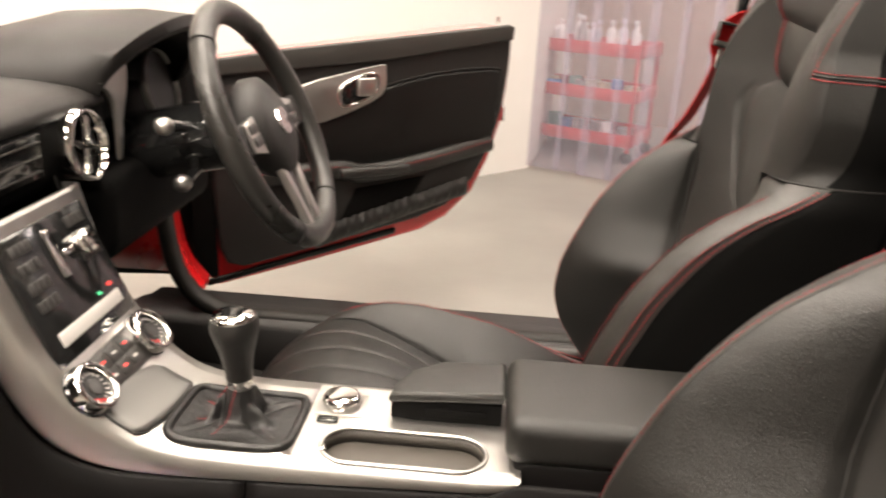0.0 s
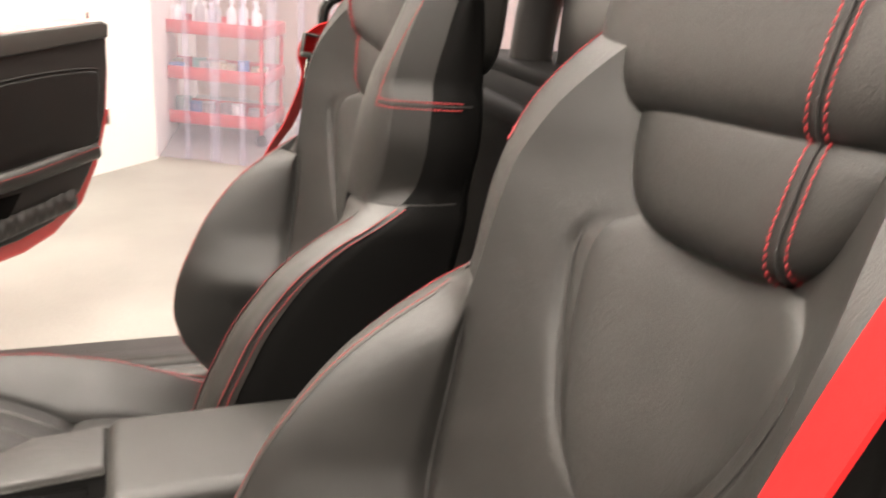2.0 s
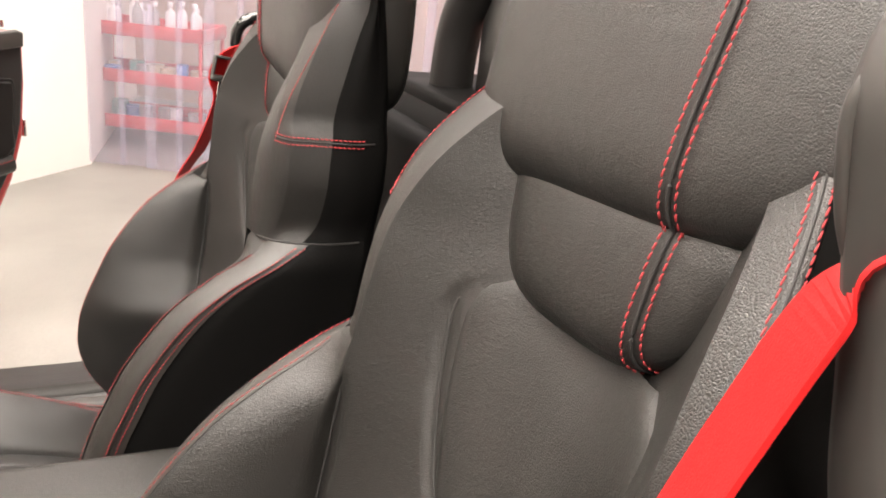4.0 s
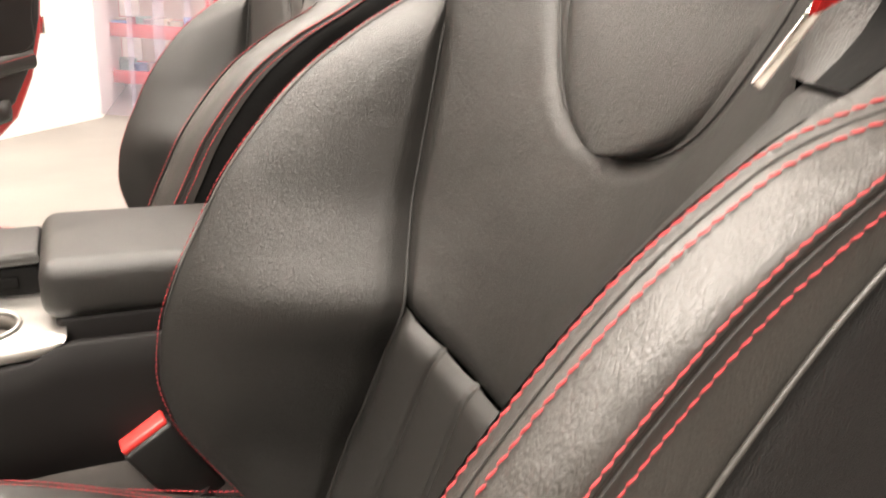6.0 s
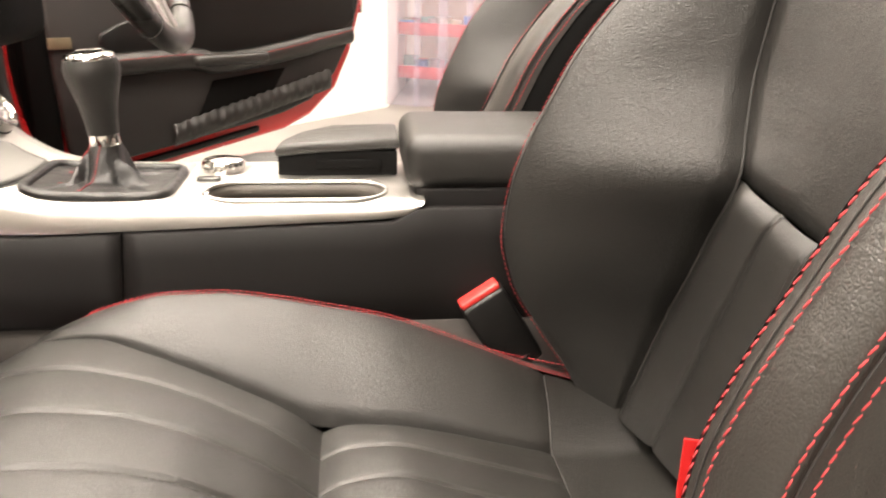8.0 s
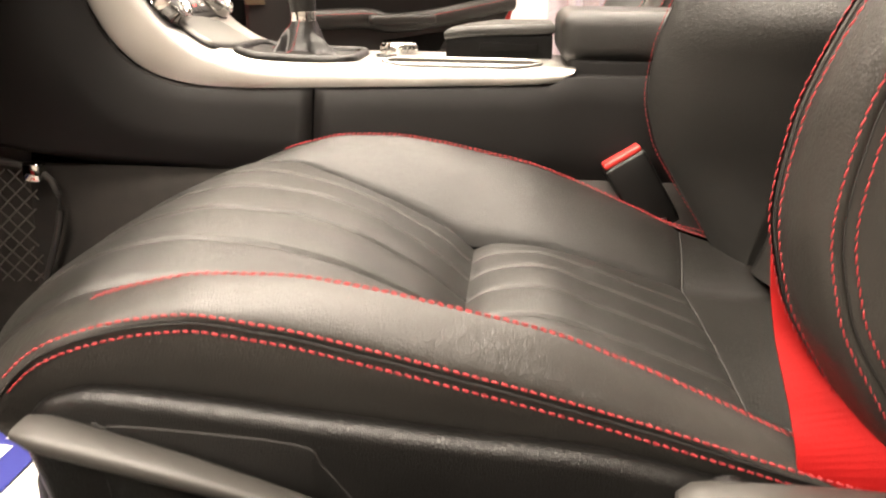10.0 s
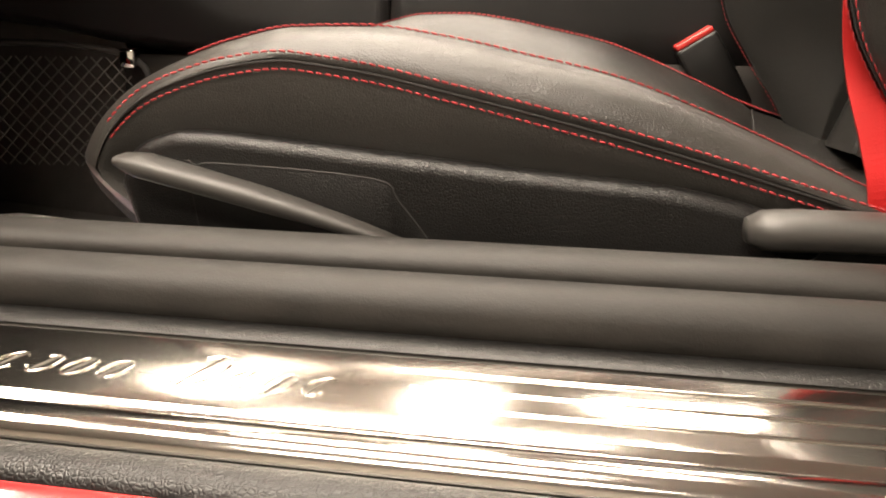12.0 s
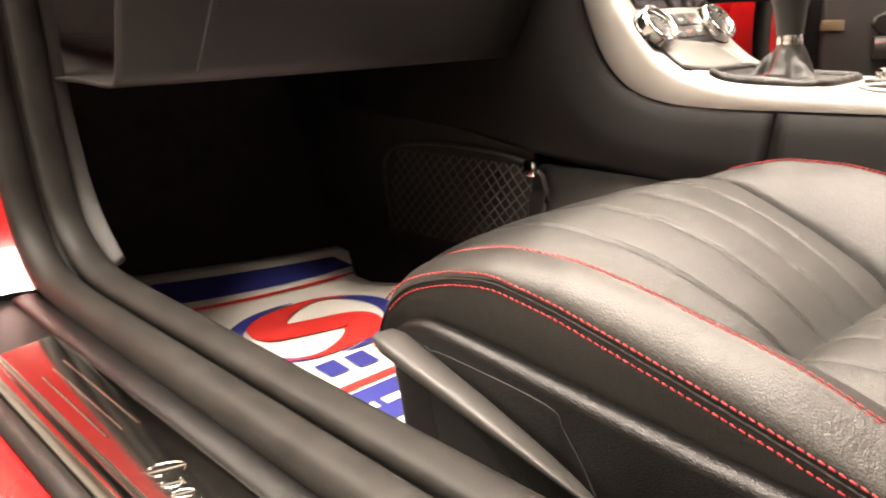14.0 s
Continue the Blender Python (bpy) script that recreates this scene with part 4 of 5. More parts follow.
# wing, bonnet and screen frame
rows = []
for yy in (-.86, -.80, -.6, -.3, 0, .3, .6, .80, .86):
    d = -.05 * (abs(yy) / .86) ** 3
    rows.append([Vector((xx, yy, zz + d)) for xx, zz in ((-1.02, .885), (-1.2, .88), (-1.5, .84), (-1.8, .78), (-2.05, .66), (-2.15, .5), (-2.17, .35))])
grid("bonnet", rows, PAINT, car, "glossy red bonnet", back=.01)
for sg in (-1, 1):
    rows = [[Vector((xx, sg * .88, zz)) for zz in (.18, .35, .6, .80 - .08 * max(0, -1.2 - xx))] for xx in (-.95, -1.2, -1.5, -1.8, -2.1)]
    if sg > 0:
        grid("wing", rows, PAINT, car, "glossy red front wing", back=.008)
    tube("screen_pillar", spline([(-1.05, sg * .70, .93), (-.80, sg * .665, 1.08), (-.50, sg * .62, 1.22), (-.30, sg * .58, 1.29)], 8), .028, PLASTIC_SOFT, car, "black windscreen pillar", n=10, ry=.02)
tube("screen_header", spline([(-.30, -.58, 1.29), (-.37, -.3, 1.315), (-.39, 0, 1.32), (-.37, .3, 1.315), (-.30, .58, 1.29)], 8), .025, PLASTIC_SOFT, car, "black windscreen header rail", n=10)
GLASS = mat("clear_glass", (1, 1, 1), 0.0)
gb = GLASS.node_tree.nodes["Principled BSDF"]
gb.inputs["Transmission Weight"].default_value, gb.inputs["IOR"].default_value = 1.0, 1.02
rows = [[Vector((-1.05 + .75 * v - .09 * (1 - u * u), u * (.70 - .12 * v), .93 + .36 * v + .02 * (1 - u * u))) for u in (-1, -.6, -.2, .2, .6, 1)] for v in (0, .25, .5, .75, 1)]
wg = grid("windscreen_glass", rows, GLASS, car, "clear windscreen glass")
wg.visible_shadow = False
# rear bulkhead, roll hoops and wind deflector
rows = []
for yy in (-.70, -.5, -.25, -.08, 0, .08, .25, .5, .70):
    rows.append([Vector((xx, yy, zz)) for xx, zz in ((.72, .24), (.78, .5), (.82, .80), (.835, .93), (.85, .965), (.90, .985), (1.3, .985))])
grid("rear_bulkhead", rows, VINYL, car, "black padded rear bulkhead", back=-.01)
for sg in (-1, 1):
    hp = spline([(.93, sg * .12, .97), (.93, sg * .15, 1.12), (.95, sg * .24, 1.23), (.95, sg * .40, 1.23), (.93, sg * .50, 1.12), (.93, sg * .53, .97)], 8)
    tube("roll_hoop", hp, .030, PLASTIC_SOFT, car, "black padded roll hoop", n=12, up=(1, 0, 0), ry=.04)
    box("hoop_base", (.86, sg * .325 - .28, .965), (1.02, sg * .325 + .28, 1.0), VINYL, car, "", bevel=.01)
    box("bulkhead_pad", (.79, sg * .375 - .24, .50), (.85, sg * .375 + .24, .955), VINYL, car, "black bulkhead pad", bevel=.025, seg=4)
    rows = [[Vector((.955, sg * (.175 + .30 * u), 1.0 + .20 * v)) for u in (0, .25, .5, .75, 1)] for v in (0, .5, 1)]
    grid("wind_deflector", rows, mat("grey_mesh", (.07, .066, .062), .6, bump=.6, bscale=900), car, "grey mesh wind deflector in the hoop", back=.002)
box("trunk_deck", (1.05, -.86, .55), (2.0, .86, .96), PAINT, car, "glossy red rear deck", bevel=.06, seg=4)
for sg in (-1, 1):
    if sg > 0:
        box("rear_wing", (.98, sg * .72 - .14, .2), (1.9, sg * .72 + .14, .88), PAINT, car, "glossy red rear wing", bevel=.06, seg=4)
for xx, yy in ((-1.35, .80), (1.3, .80), (1.3, -.74), (-1.35, -.78)):
    w = turned("wheel", [(.0, -.10), (.20, -.10), (.30, -.10), (.32, -.07), (.32, .07), (.30, .10), (.20, .10), (0, .10)], mat("tyre_rubber", (.02, .02, .02), .8), car, "black road wheel", Matrix.Translation((xx, yy, .32)) @ pose(0, 0, 0, 90, 0, 0), 32)


# ---- centre console ----
con = thing("centre_console", "dark plastic centre console with a satin silver trim frame", "console")


def yspan(name, prof, ys, material, lab="", back=0.0, parent=None, shape=None):
    """A surface whose (x, z) profile runs across the car at the stations ys."""
    rows = [[Vector((x + (shape(y)[0] if shape else 0), y, z + (shape(y)[1] if shape else 0))) for x, z in prof] for y in ys]
    return grid(name, rows, material, parent or con, lab, back=back)


# silver frame: edge line in side view, from the stack's top to the rear end
EDGE = spline([(-.326, 0, .815), (-.320, 0, .76), (-.307, 0, .70), (-.288, 0, .646), (-.263, 0, .603), (-.229, 0, .576), (-.182, 0, .563), (-.115, 0, .560), (0, 0, .5635), (.12, 0, .568), (.215, 0, .572), (.238, 0, .580), (.244, 0, .587)], 6)
FACE = spline([(-.300, 0, .818), (-.285, 0, .77), (-.262, 0, .715), (-.235, 0, .672), (-.205, 0, .637), (-.175, 0, .613), (-.14, 0, .597), (-.09, 0, .5895), (0, 0, .588), (.12, 0, .588), (.215, 0, .588), (.238, 0, .588), (.244, 0, .5875)], 6)
WID = pchip([-.34, -.28, -.2, -.1, .1, .2, .244], [.112, .105, .096, .090, .088, .087, .083])
CY = -.012
for sg in (-1, 1):
    rows = []
    for e, f in zip(EDGE, FACE):
        w = WID(f.x)
        rows.append([Vector((e.x, CY + sg * (w + .002), e.z)), Vector((e.x * .8 + f.x * .2, CY + sg * (w + .003), e.z * .8 + f.z * .2)), Vector((e.x * .35 + f.x * .65, CY + sg * (w + .001), e.z * .35 + f.z * .65)),
                     Vector((e.x * .1 + f.x * .9, CY + sg * (w - .004), e.z * .1 + f.z * .9)), Vector((f.x, CY + sg * (w - .012), f.z))])
    grid("trim_edge", rows, SILVER, con, "satin silver trim edge")
FS = [p for p in FACE]


def face_panel(name, i0, i1, y0, y1, material, lab, lift=0.0, n=10, parent=None, back=.006):
    rows = []
    for p, nx in zip(FS[i0:i1 + 1], range(i0, i1 + 1)):
        t = (FS[min(nx + 1, len(FS) - 1)] - FS[max(nx - 1, 0)]).normalized()
        nrm = Vector((-t.z, 0, t.x))
        if nrm.z < 0:
            nrm = -nrm
        rows.append([p + nrm * lift + Vector((0, y0(p.x) + (y1(p.x) - y0(p.x)) * j / n, 0)) for j in range(n + 1)])
    return grid(name, rows, material, parent or con, lab, back=back)


wL, wR = (lambda x: CY - (WID(x) - .012)), (lambda x: CY + WID(x) - .012)
face_panel("trim_face", 0, 48, wL, wR, SILVER, "satin silver console facing", back=-.008)


def holed(name, outer, inner, z, depth, material, parent, lab=""):
    """A flat sheet with a hole, its hole's wall turned down by depth."""
    bm = bmesh.new()
    loops = []
    for pts in (outer, inner):
        vs = [bm.verts.new((p[0], p[1], z)) for p in pts]
        loops.append([bm.edges.new((vs[i], vs[(i + 1) % len(vs)])) for i in range(len(vs))])
    bmesh.ops.triangle_fill(bm, use_beauty=True, use_dissolve=False, edges=loops[0] + loops[1])
    ex = bmesh.ops.extrude_edge_only(bm, edges=loops[1])
    bmesh.ops.translate(bm, vec=(0, 0, -depth), verts=[g for g in ex["geom"] if isinstance(g, bmesh.types.BMVert)])
    return part(name, bm, material, parent, lab, smooth=False)


TY, TR = -.060, .034
tray = [(.117 + .056 * math.copysign(1, math.cos(q)) + TR * math.cos(q), TY + TR * math.sin(q)) for q in [2 * math.pi * (i + .5) / 40 for i in range(40)]]
rear_x = [f.x for f in FS[48:]]
outer = [(x, wL(x)) for x in rear_x] + [(x, wR(x)) for x in reversed(rear_x)]
holed("trim_face", outer, tray, .588, .030, SILVER, con, "satin silver facing round the tray")
tube("tray_rim", [(x, y, .5885) for x, y in tray], .0024, SILVER, con, "raised silver tray rim", closed_path=True)
TRAY = mat("tray_rubber", (.060, .053, .045), .6, var=.1, bump=.3, bscale=500)
grid("tray_wall", [[Vector((.117 + (x - .117) * .988, TY + (y - TY) * .97, z)) for x, y in tray] for z in (.5868, .570)], TRAY, con, "dark rubber tray lining", closed=True, back=.001)
slab("tray_floor", [(.117 + (x - .117) * .98, TY + (y - TY) * .97) for x, y in tray], .004, TRAY, con, "dark brown rubber tray mat", Matrix.Translation((0, 0, .568)), bevel=.001)
box("tray_clip", (.028, -.078, .572), (.034, -.066, .592), CHROME, con, "small chrome clip", bevel=.002)
# controller knob
kn = turned("controller_knob", [(.0, 0), (.021, 0), (.0225, .002), (.0225, .009), (.0205, .0125), (.017, .0135), (0, .0135)], CHROME, con, "chrome rotary controller", Matrix.Translation((.034, .022, .5892)), 40)
for i in range(20):
    q = 2 * math.pi * i / 20
    tube("knob_flute", [(.034 + .0226 * math.cos(q), .022 + .0226 * math.sin(q), .5912), (.034 + .0226 * math.cos(q), .022 + .0226 * math.sin(q), .5982)], .0012, CHROME, kn, n=6)
slab("knob_plate", [(.006, -.004), (.062, -.004), (.062, .046), (.006, .046)], .0014, SILVER, con, "silver controller plate", Matrix.Translation((0, 0, .588)), bevel=.0004)
box("controller_button", (.012, -.020, .588), (.036, -.009, .5915), GLOSS_BLACK, con, "small black button", bevel=.001)
# palm rest and armrest
ap = [(.094, .006), (.098, .030), (.115, .058), (.15, .076), (.222, .080), (.222, .004), (.12, .002)]
slab("palm_rest_base", ap, .030, VINYL, con, "black plastic palm rest base", Matrix.Translation((0, 0, .586)), bevel=.003)
pr = slab("palm_rest", [((x - .16) * 1.04 + .16, (y - .04) * 1.08 + .04) for x, y in ap], .014, LEATHER, con, "black leather palm rest", Matrix.Translation((0, 0, .616)), bevel=.006, seg=4)
for v in pr.data.vertices:
    v.co.z -= .010 * max(0, (.17 - v.co.x) / .08) ** 1.6
box("palm_rest_slot", (.135, .000, .596), (.205, .0035, .606), VINYL, con, "", bevel=.001)
arm = box("armrest_lid", (.226, -.083, .592), (.54, .075, .648), LEATHER, con, "black leather armrest lid", bevel=.017, seg=5)
box("armrest_box", (.236, -.078, .47), (.54, .072, .598), CONSOLE, con, "armrest box with shade put into its colour", bevel=.006)
# flanks, with shade put into their plastic's colour
for sg in (-1, 1):
    for nm, x0, x1 in (("flank_front", -.75, -.0455), ("flank_rear", -.0435, .62)):
        rows = []
        n = 36
        for i in range(n + 1):
            x = x0 + (x1 - x0) * i / n
            if x < -.115:
                zt = pchip([-.75, -.336, -.326, -.311, -.288, -.263, -.229, -.182, -.115], [.84, .82, .80, .72, .644, .601, .574, .561, .5585])(x)
            elif x > .215:
                zt = .5705 + .012 * min(1, (x - .215) / .02)
            else:
                zt = .5590 + .0035 * min(1, (x + .115) / .115) + .007 * max(0, x) / .2
            zb = pchip([-.75, -.5, -.39, -.19, -.1, .1, .62], [.54, .522, .503, .480, .474, .46, .45])(x)
            w = WID(x) + .002
            grow = .010 + .05 * max(0, min(1, (-.22 - x) / .4)) ** 1.5
            rows.append([Vector((x, CY + sg * (w - .002), zt)), Vector((x, CY + sg * (w + .002), zt - .004)), Vector((x, CY + sg * (w + .006 + grow * .2), zt * .75 + zb * .25)), Vector((x, CY + sg * (w + .010 + grow * .6), zt * .4 + zb * .6)),
                         Vector((x, CY + sg * (w + .012 + grow), zb)), Vector((x, CY + sg * (w + .004 + grow), zb - .008)), Vector((x, CY + sg * (w - .01), zb - .02))])
        grid(nm, rows, CONSOLE, con, "dark brown moulded console flank with shade put into its colour", back=.003)
# gear lever: frame, gaiter, collar, knob
face_z = pchip([p.x for p in FACE[:-1]], [p.z for p in FACE[:-1]])
gl = thing("gear_lever", "black leather gear lever with a silver cap and gaiter", "gear lever")
cen = Vector((-.0725, -.031, .5925))
loop = []
for i in range(48):
    q = 2 * math.pi * (i + .5) / 48
    cx, cy_ = math.copysign(abs(math.cos(q)) ** .30, math.cos(q)), math.copysign(abs(math.sin(q)) ** .30, math.sin(q))
    loop.append(cen + Vector((.067 * cx, .056 * cy_ + .003 * cx, -.001 * cx)))
tube("gaiter_frame", [Vector((p.x, p.y, face_z(p.x) + .002)) for p in loop], .0055, GAITER, gl, "black leather gaiter frame", closed_path=True, ry=.006)
rows = []
for j in range(25):
    t = j / 24
    row = []
    for i in range(48):
        base = loop[i]
        q = 2 * math.pi * (i + .5) / 48
        topc = Vector((-.073, -.024, .632))
        rt = .0135
        top = topc + Vector((rt * math.cos(q), rt * math.sin(q), 0))
        k = t ** .38
        p = base * (1 - k) + top * k
        p.z = .588 + (.632 - .588) * (t ** 2.2) + .008 * math.sin(5 * q + 2 + 3 * t) * math.sin(math.pi * t) + .006 * math.sin(3 * q + t * 7) * math.sin(math.pi * t)
        p.z = max(p.z, face_z(p.x) + .003 + .003 * math.sin(9 * q + 5 * t) * math.sin(math.pi * t))
        row.append(p)
    rows.append(row)
grid("gaiter", rows, GAITER, gl, "folded black leather gaiter", closed=True)
for i in (22, 24):
    stitching("stitching", [r[i % 48] for r in rows[3:]], gl, (-.3, -1, .4), pitch=.004, r=.0006)
stitching("stitching", [r[35] for r in rows[2:]], gl, (-.3, -1, .4), pitch=.004, r=.0006)
lean = Matrix.Translation((-.073, -.024, .628)) @ pose(0, 0, 0, 2, -3, 0)
turned("collar", [(.0, 0), (.0142, 0), (.0146, .002), (.0140, .012), (.0, .012)], CHROME, gl, "silver collar", lean, 28)
turned("lever_knob", [(.0, .012), (.0150, .012), (.0160, .025), (.0185, .042), (.0230, .058), (.0262, .070), (.0268, .078), (.0245, .086), (.0, .087)], LEATHER, gl, "black leather lever knob", lean, 32)
turned("knob_cap", [(.0, .083), (.0235, .084), (.0238, .087), (.0215, .0905), (.014, .0925), (.0, .0930)], CHROME, gl, "chrome shift cap", lean, 32)
turned("shift_disc", [(.0, .0905), (.0125, .0915), (.012, .0940), (0, .0943)], GLOSS_BLACK, gl, "black shift diagram disc", lean, 24)
# cover in front of the lever
rows, rim = [], []
for i in range(13):
    t = i / 12
    y = -.101 + .124 * t
    bow = .010 * math.sin(math.pi * t)
    x0, x1 = -.207 + .020 * t - bow * .4 + .006 * (t == 0 or t == 1), -.156 + .012 * t + bow * .5 - .006 * (t == 0 or t == 1)
    rows.append([Vector((x0 + (x1 - x0) * k / 8, y, face_z(x0 + (x1 - x0) * k / 8) + .0042 - .0022 * (k in (0, 8) or i in (0, 12)))) for k in range(9)])
grid("ash_cover", rows, SATIN, con, "brushed silver sliding cover", back=.003)
rim = [r[0] for r in rows] + rows[-1][1:-1] + [r[-1] for r in reversed(rows)] + rows[0][1:-1][::-1]
tube("cover_gap", [p - Vector((0, 0, .0026)) for p in rim], .0017, BELT_DARK, con, "", n=6, closed_path=True)
# climate panel, radio
nrm = Vector((math.sin(radians(49)), 0, math.cos(radians(49))))
downv = Vector((math.cos(radians(49)), 0, -math.sin(radians(49))))
PL = Matrix(((0, downv.x, nrm.x, -.2125), (1, 0, 0, 0), (0, downv.z, nrm.z, .6465), (0, 0, 0, 1)))
cp_ = box("climate_panel", (-.092, -.024, -.002), (.042, .024, .003), BUTTON, con, "dark climate control panel", bevel=.003, m=PL)
for i in range(3):
    for j in range(2):
        yy, vv = -.050 + .025 * i, -.011 + .019 * j
        box("climate_button", (yy - .0115, vv - .0085, .003), (yy + .0115, vv + .0085, .0048), BUTTON, cp_, "", bevel=.0012, m=PL)
        box("red_mark", (yy - .005, vv - .0014, .0046), (yy + .003, vv + .0010, .0052), MARK_RED if (i + j) % 2 == 0 else MARK_WHITE, cp_, "", bevel=0, m=PL)
for yy in (-.094, .045):
    m = PL @ Matrix.Translation((yy, 0, 0))
    d = turned("climate_dial", [(.0, 0), (.0285, 0), (.0285, .013), (.0272, .0160), (.0235, .0170), (.0215, .0155), (.0210, .0085), (.0, .008)], CHROME, con, "chrome-ringed climate dial", m, 40)
    turned("dial_base", [(.0, -.001), (.030, -.001), (.030, .002), (.0, .002)], GLOSS_BLACK, d, "", m, 40)
    turned("dial_face", [(.0, .008), (.0205, .008), (.020, .0095), (.012, .010), (.0, .010)], DIAL, d, "black dial face with pale ticks", m, 32)
    turned("dial_centre", [(.0, .010), (.0095, .010), (.009, .012), (.0, .0122)], BUTTON, d, "", m, 24)
    for i in range(14):
        q = 2 * math.pi * i / 18 + 2.6
        box("tick", (-.0006, .0140, .0092), (.0006, .0185, .0102), MARK_RED if i > 10 else MARK_WHITE, d, "", bevel=0, m=m @ pose(0, 0, 0, 0, 0, math.degrees(q)))
a2 = radians(66)
n2, d2 = Vector((math.sin(a2), 0, math.cos(a2))), Vector((math.cos(a2), 0, -math.sin(a2)))
RP = Matrix(((0, d2.x, n2.x, -.2705), (1, 0, 0, CY), (0, d2.z, n2.z, .746), (0, 0, 0, 1)))
rad = box("radio", (-.088, -.062, -.004), (.086, .084, .003), GLOSS_BLACK, con, "black radio panel with rows of keys", bevel=.003, m=RP)
for i in range(4):
    for j in range(4):
        for sd in (-1, 1):
            if sd > 0 and j == 3:
                continue
            yy = sd * (.040 + .0095 * i)
            vv = -.045 + .021 * j
            box("radio_key", (yy - .0042, vv - .0065, .003), (yy + .0042, vv + .0065, .0052), BUTTON, rad, "", bevel=.001, m=RP)
turned("volume_knob", [(0, .003), (.015, .003), (.015, .014), (.0135, .016), (0, .016)], CHROME, rad, "chrome radio knob", RP @ Matrix.Translation((.045, -.018, 0)), 32)
box("radio_bright_key", (-.012, -.050, .003), (.000, .006, .006), CHROME, rad, "bright radio key", bevel=.0015, m=RP)
box("radio_bright_key", (.006, -.022, .003), (.026, -.014, .006), CHROME, rad, "", bevel=.0015, m=RP)
box("display_slot", (-.068, .050, .003), (.066, .066, .0048), mat("pale_label", (.55, .53, .5), .3), rad, "pale metal slot strip", bevel=.001, m=RP)
box("red_mark", (.052, .038, .003), (.060, .042, .0042), MARK_RED, rad, "", bevel=0, m=RP)
box("green_mark", (.028, .041, .003), (.034, .044, .0042), glow("green_backlight", (.1, .8, .35), .8), rad, "", bevel=0, m=RP)

# ---- dashboard ----
dash = thing("dashboard", "black soft-touch dashboard with round chrome-ringed vents", "dashboard")
PASS = [(-1.02, .66), (-.75, .622), (-.50, .620), (-.415, .618), (-.395, .624), (-.385, .645), (-.365, .70), (-.345, .77), (-.335, .83), (-.335, .875), (-.345, .890), (-.375, .903), (-.44, .908), (-.60, .912), (-.80, .910), (-1.05, .895)]


def dash_run(name, ys, prof, lab, parent=dash, material=PLASTIC_SOFT):
    rows = []
    for y in ys:
        rows.append([Vector((x - .05 * (abs(y) / .66) ** 3, y, z)) for x, z in spline2(prof)])
    return grid(name, rows, material, parent, lab, back=.004)


def spline2(prof):
    return [(p.x, p.z) for p in spline([(x, 0, z) for x, z in prof], 4)]


dash_run("passenger_dash", [-.668, -.66, -.6, -.5, -.4, -.3, -.2, -.13], PASS, "dark moulded passenger side dashboard")
FRONT = [(-1.02, .70), (-.6, .70), (-.42, .76), (-.365, .80), (-.345, .815), (-.338, .84), (-.340, .875), (-.346, .886)]
MID = [(-.352, .884), (-.338, .888), (-.336, .897), (-.352, .906), (-.385, .911), (-.44, .914), (-.60, .916), (-.80, .912), (-1.05, .895)]
dash_run("middle_dash", [-.1298, -.06, 0, .06, .12, .20, .235], FRONT, "black dashboard front round the vents", material=VINYL)
dash_run("dash_top", [-.1298, -.06, 0, .06, .12, .20, .235], MID, "soft dark pad on top of the dashboard")
DRV = [(-1.02, .70), (-.6, .70), (-.45, .73), (-.40, .76), (-.385, .80), (-.385, .86), (-.40, .885), (-.45, .903), (-.60, .912), (-.80, .910), (-1.05, .895)]
dash_run("driver_dash", [.2352, .30, .40, .5, .6, .665], DRV, "black driver side dashboard", material=VINYL)
tube("glovebox_gap", [Vector((-.402, -.600, .628)), Vector((-.372, -.590, .70)), Vector((-.352, -.582, .77)), Vector((-.345, -.575, .85))], .0022, BELT_DARK, dash, "")
def smooth2b(pts, n=3):
    return [(p.x, p.y) for p in spline([(a, b, 0) for a, b in pts], n, True)]


# binnacle hood: a rounded cowl with a black lining
rows, lining = [], []
for i in range(25):
    q = math.pi * i / 24
    cy_, cz = .375 - .160 * math.cos(q), .890 + .098 * math.sin(q) ** .75
    lip = .075 * math.sin(q)
    c = Vector((-.36, cy_, cz))
    rows.append([c + Vector((dx, (cy_ - .375) * sx, dz_)) for dx, sx, dz_ in ((.008 + lip, -.05, -.013), (.018 + lip, -.02, -.005), (.014 + lip, .04, .007), (-.02 + lip * .5, .07, .010), (-.09, .06, .002), (-.17, .02, -.020), (-.30, 0, -.07))])
    lining.append([c + Vector((dx, (cy_ - .375) * sx, dz_)) for dx, sx, dz_ in ((.007 + lip, -.055, -.0145), (-.03 + lip * .4, -.07, -.018), (-.055, -.10, -.024))])
grid("binnacle_hood", rows, PLASTIC_SOFT, dash, "dark instrument hood", back=.003)
grid("hood_lining", lining, VINYL, dash, "black lining under the instrument hood", back=.002)
for xg, yy, rr in ((-.400, .305, .056), (-.362, .472, .060)):
    m = Matrix.Translation((xg, yy, .875)) @ pose(0, 0, 0, 0, 78, 0)
    g = turned("gauge", [(rr * .95, 0), (rr, .0), (rr, .008), (rr * .98, .010), (rr * .955, .008), (rr * .95, .002)], SILVER, dash, "silver-ringed instrument gauge", m, 40, ring=True)
    turned("gauge_face", [(0, .0), (rr * .95, .0), (rr * .95, .002), (0, .002)], DIAL, g, "black gauge face", m, 40)
    box("gauge_mark", (.020, -.050, .002), (.028, -.042, .0035), MARK_RED, g, "", bevel=0, m=m)
box("cluster_backing", (-.43, .225, .80), (-.408, .525, .925), DIAL, dash, "black instrument backing", bevel=.004)
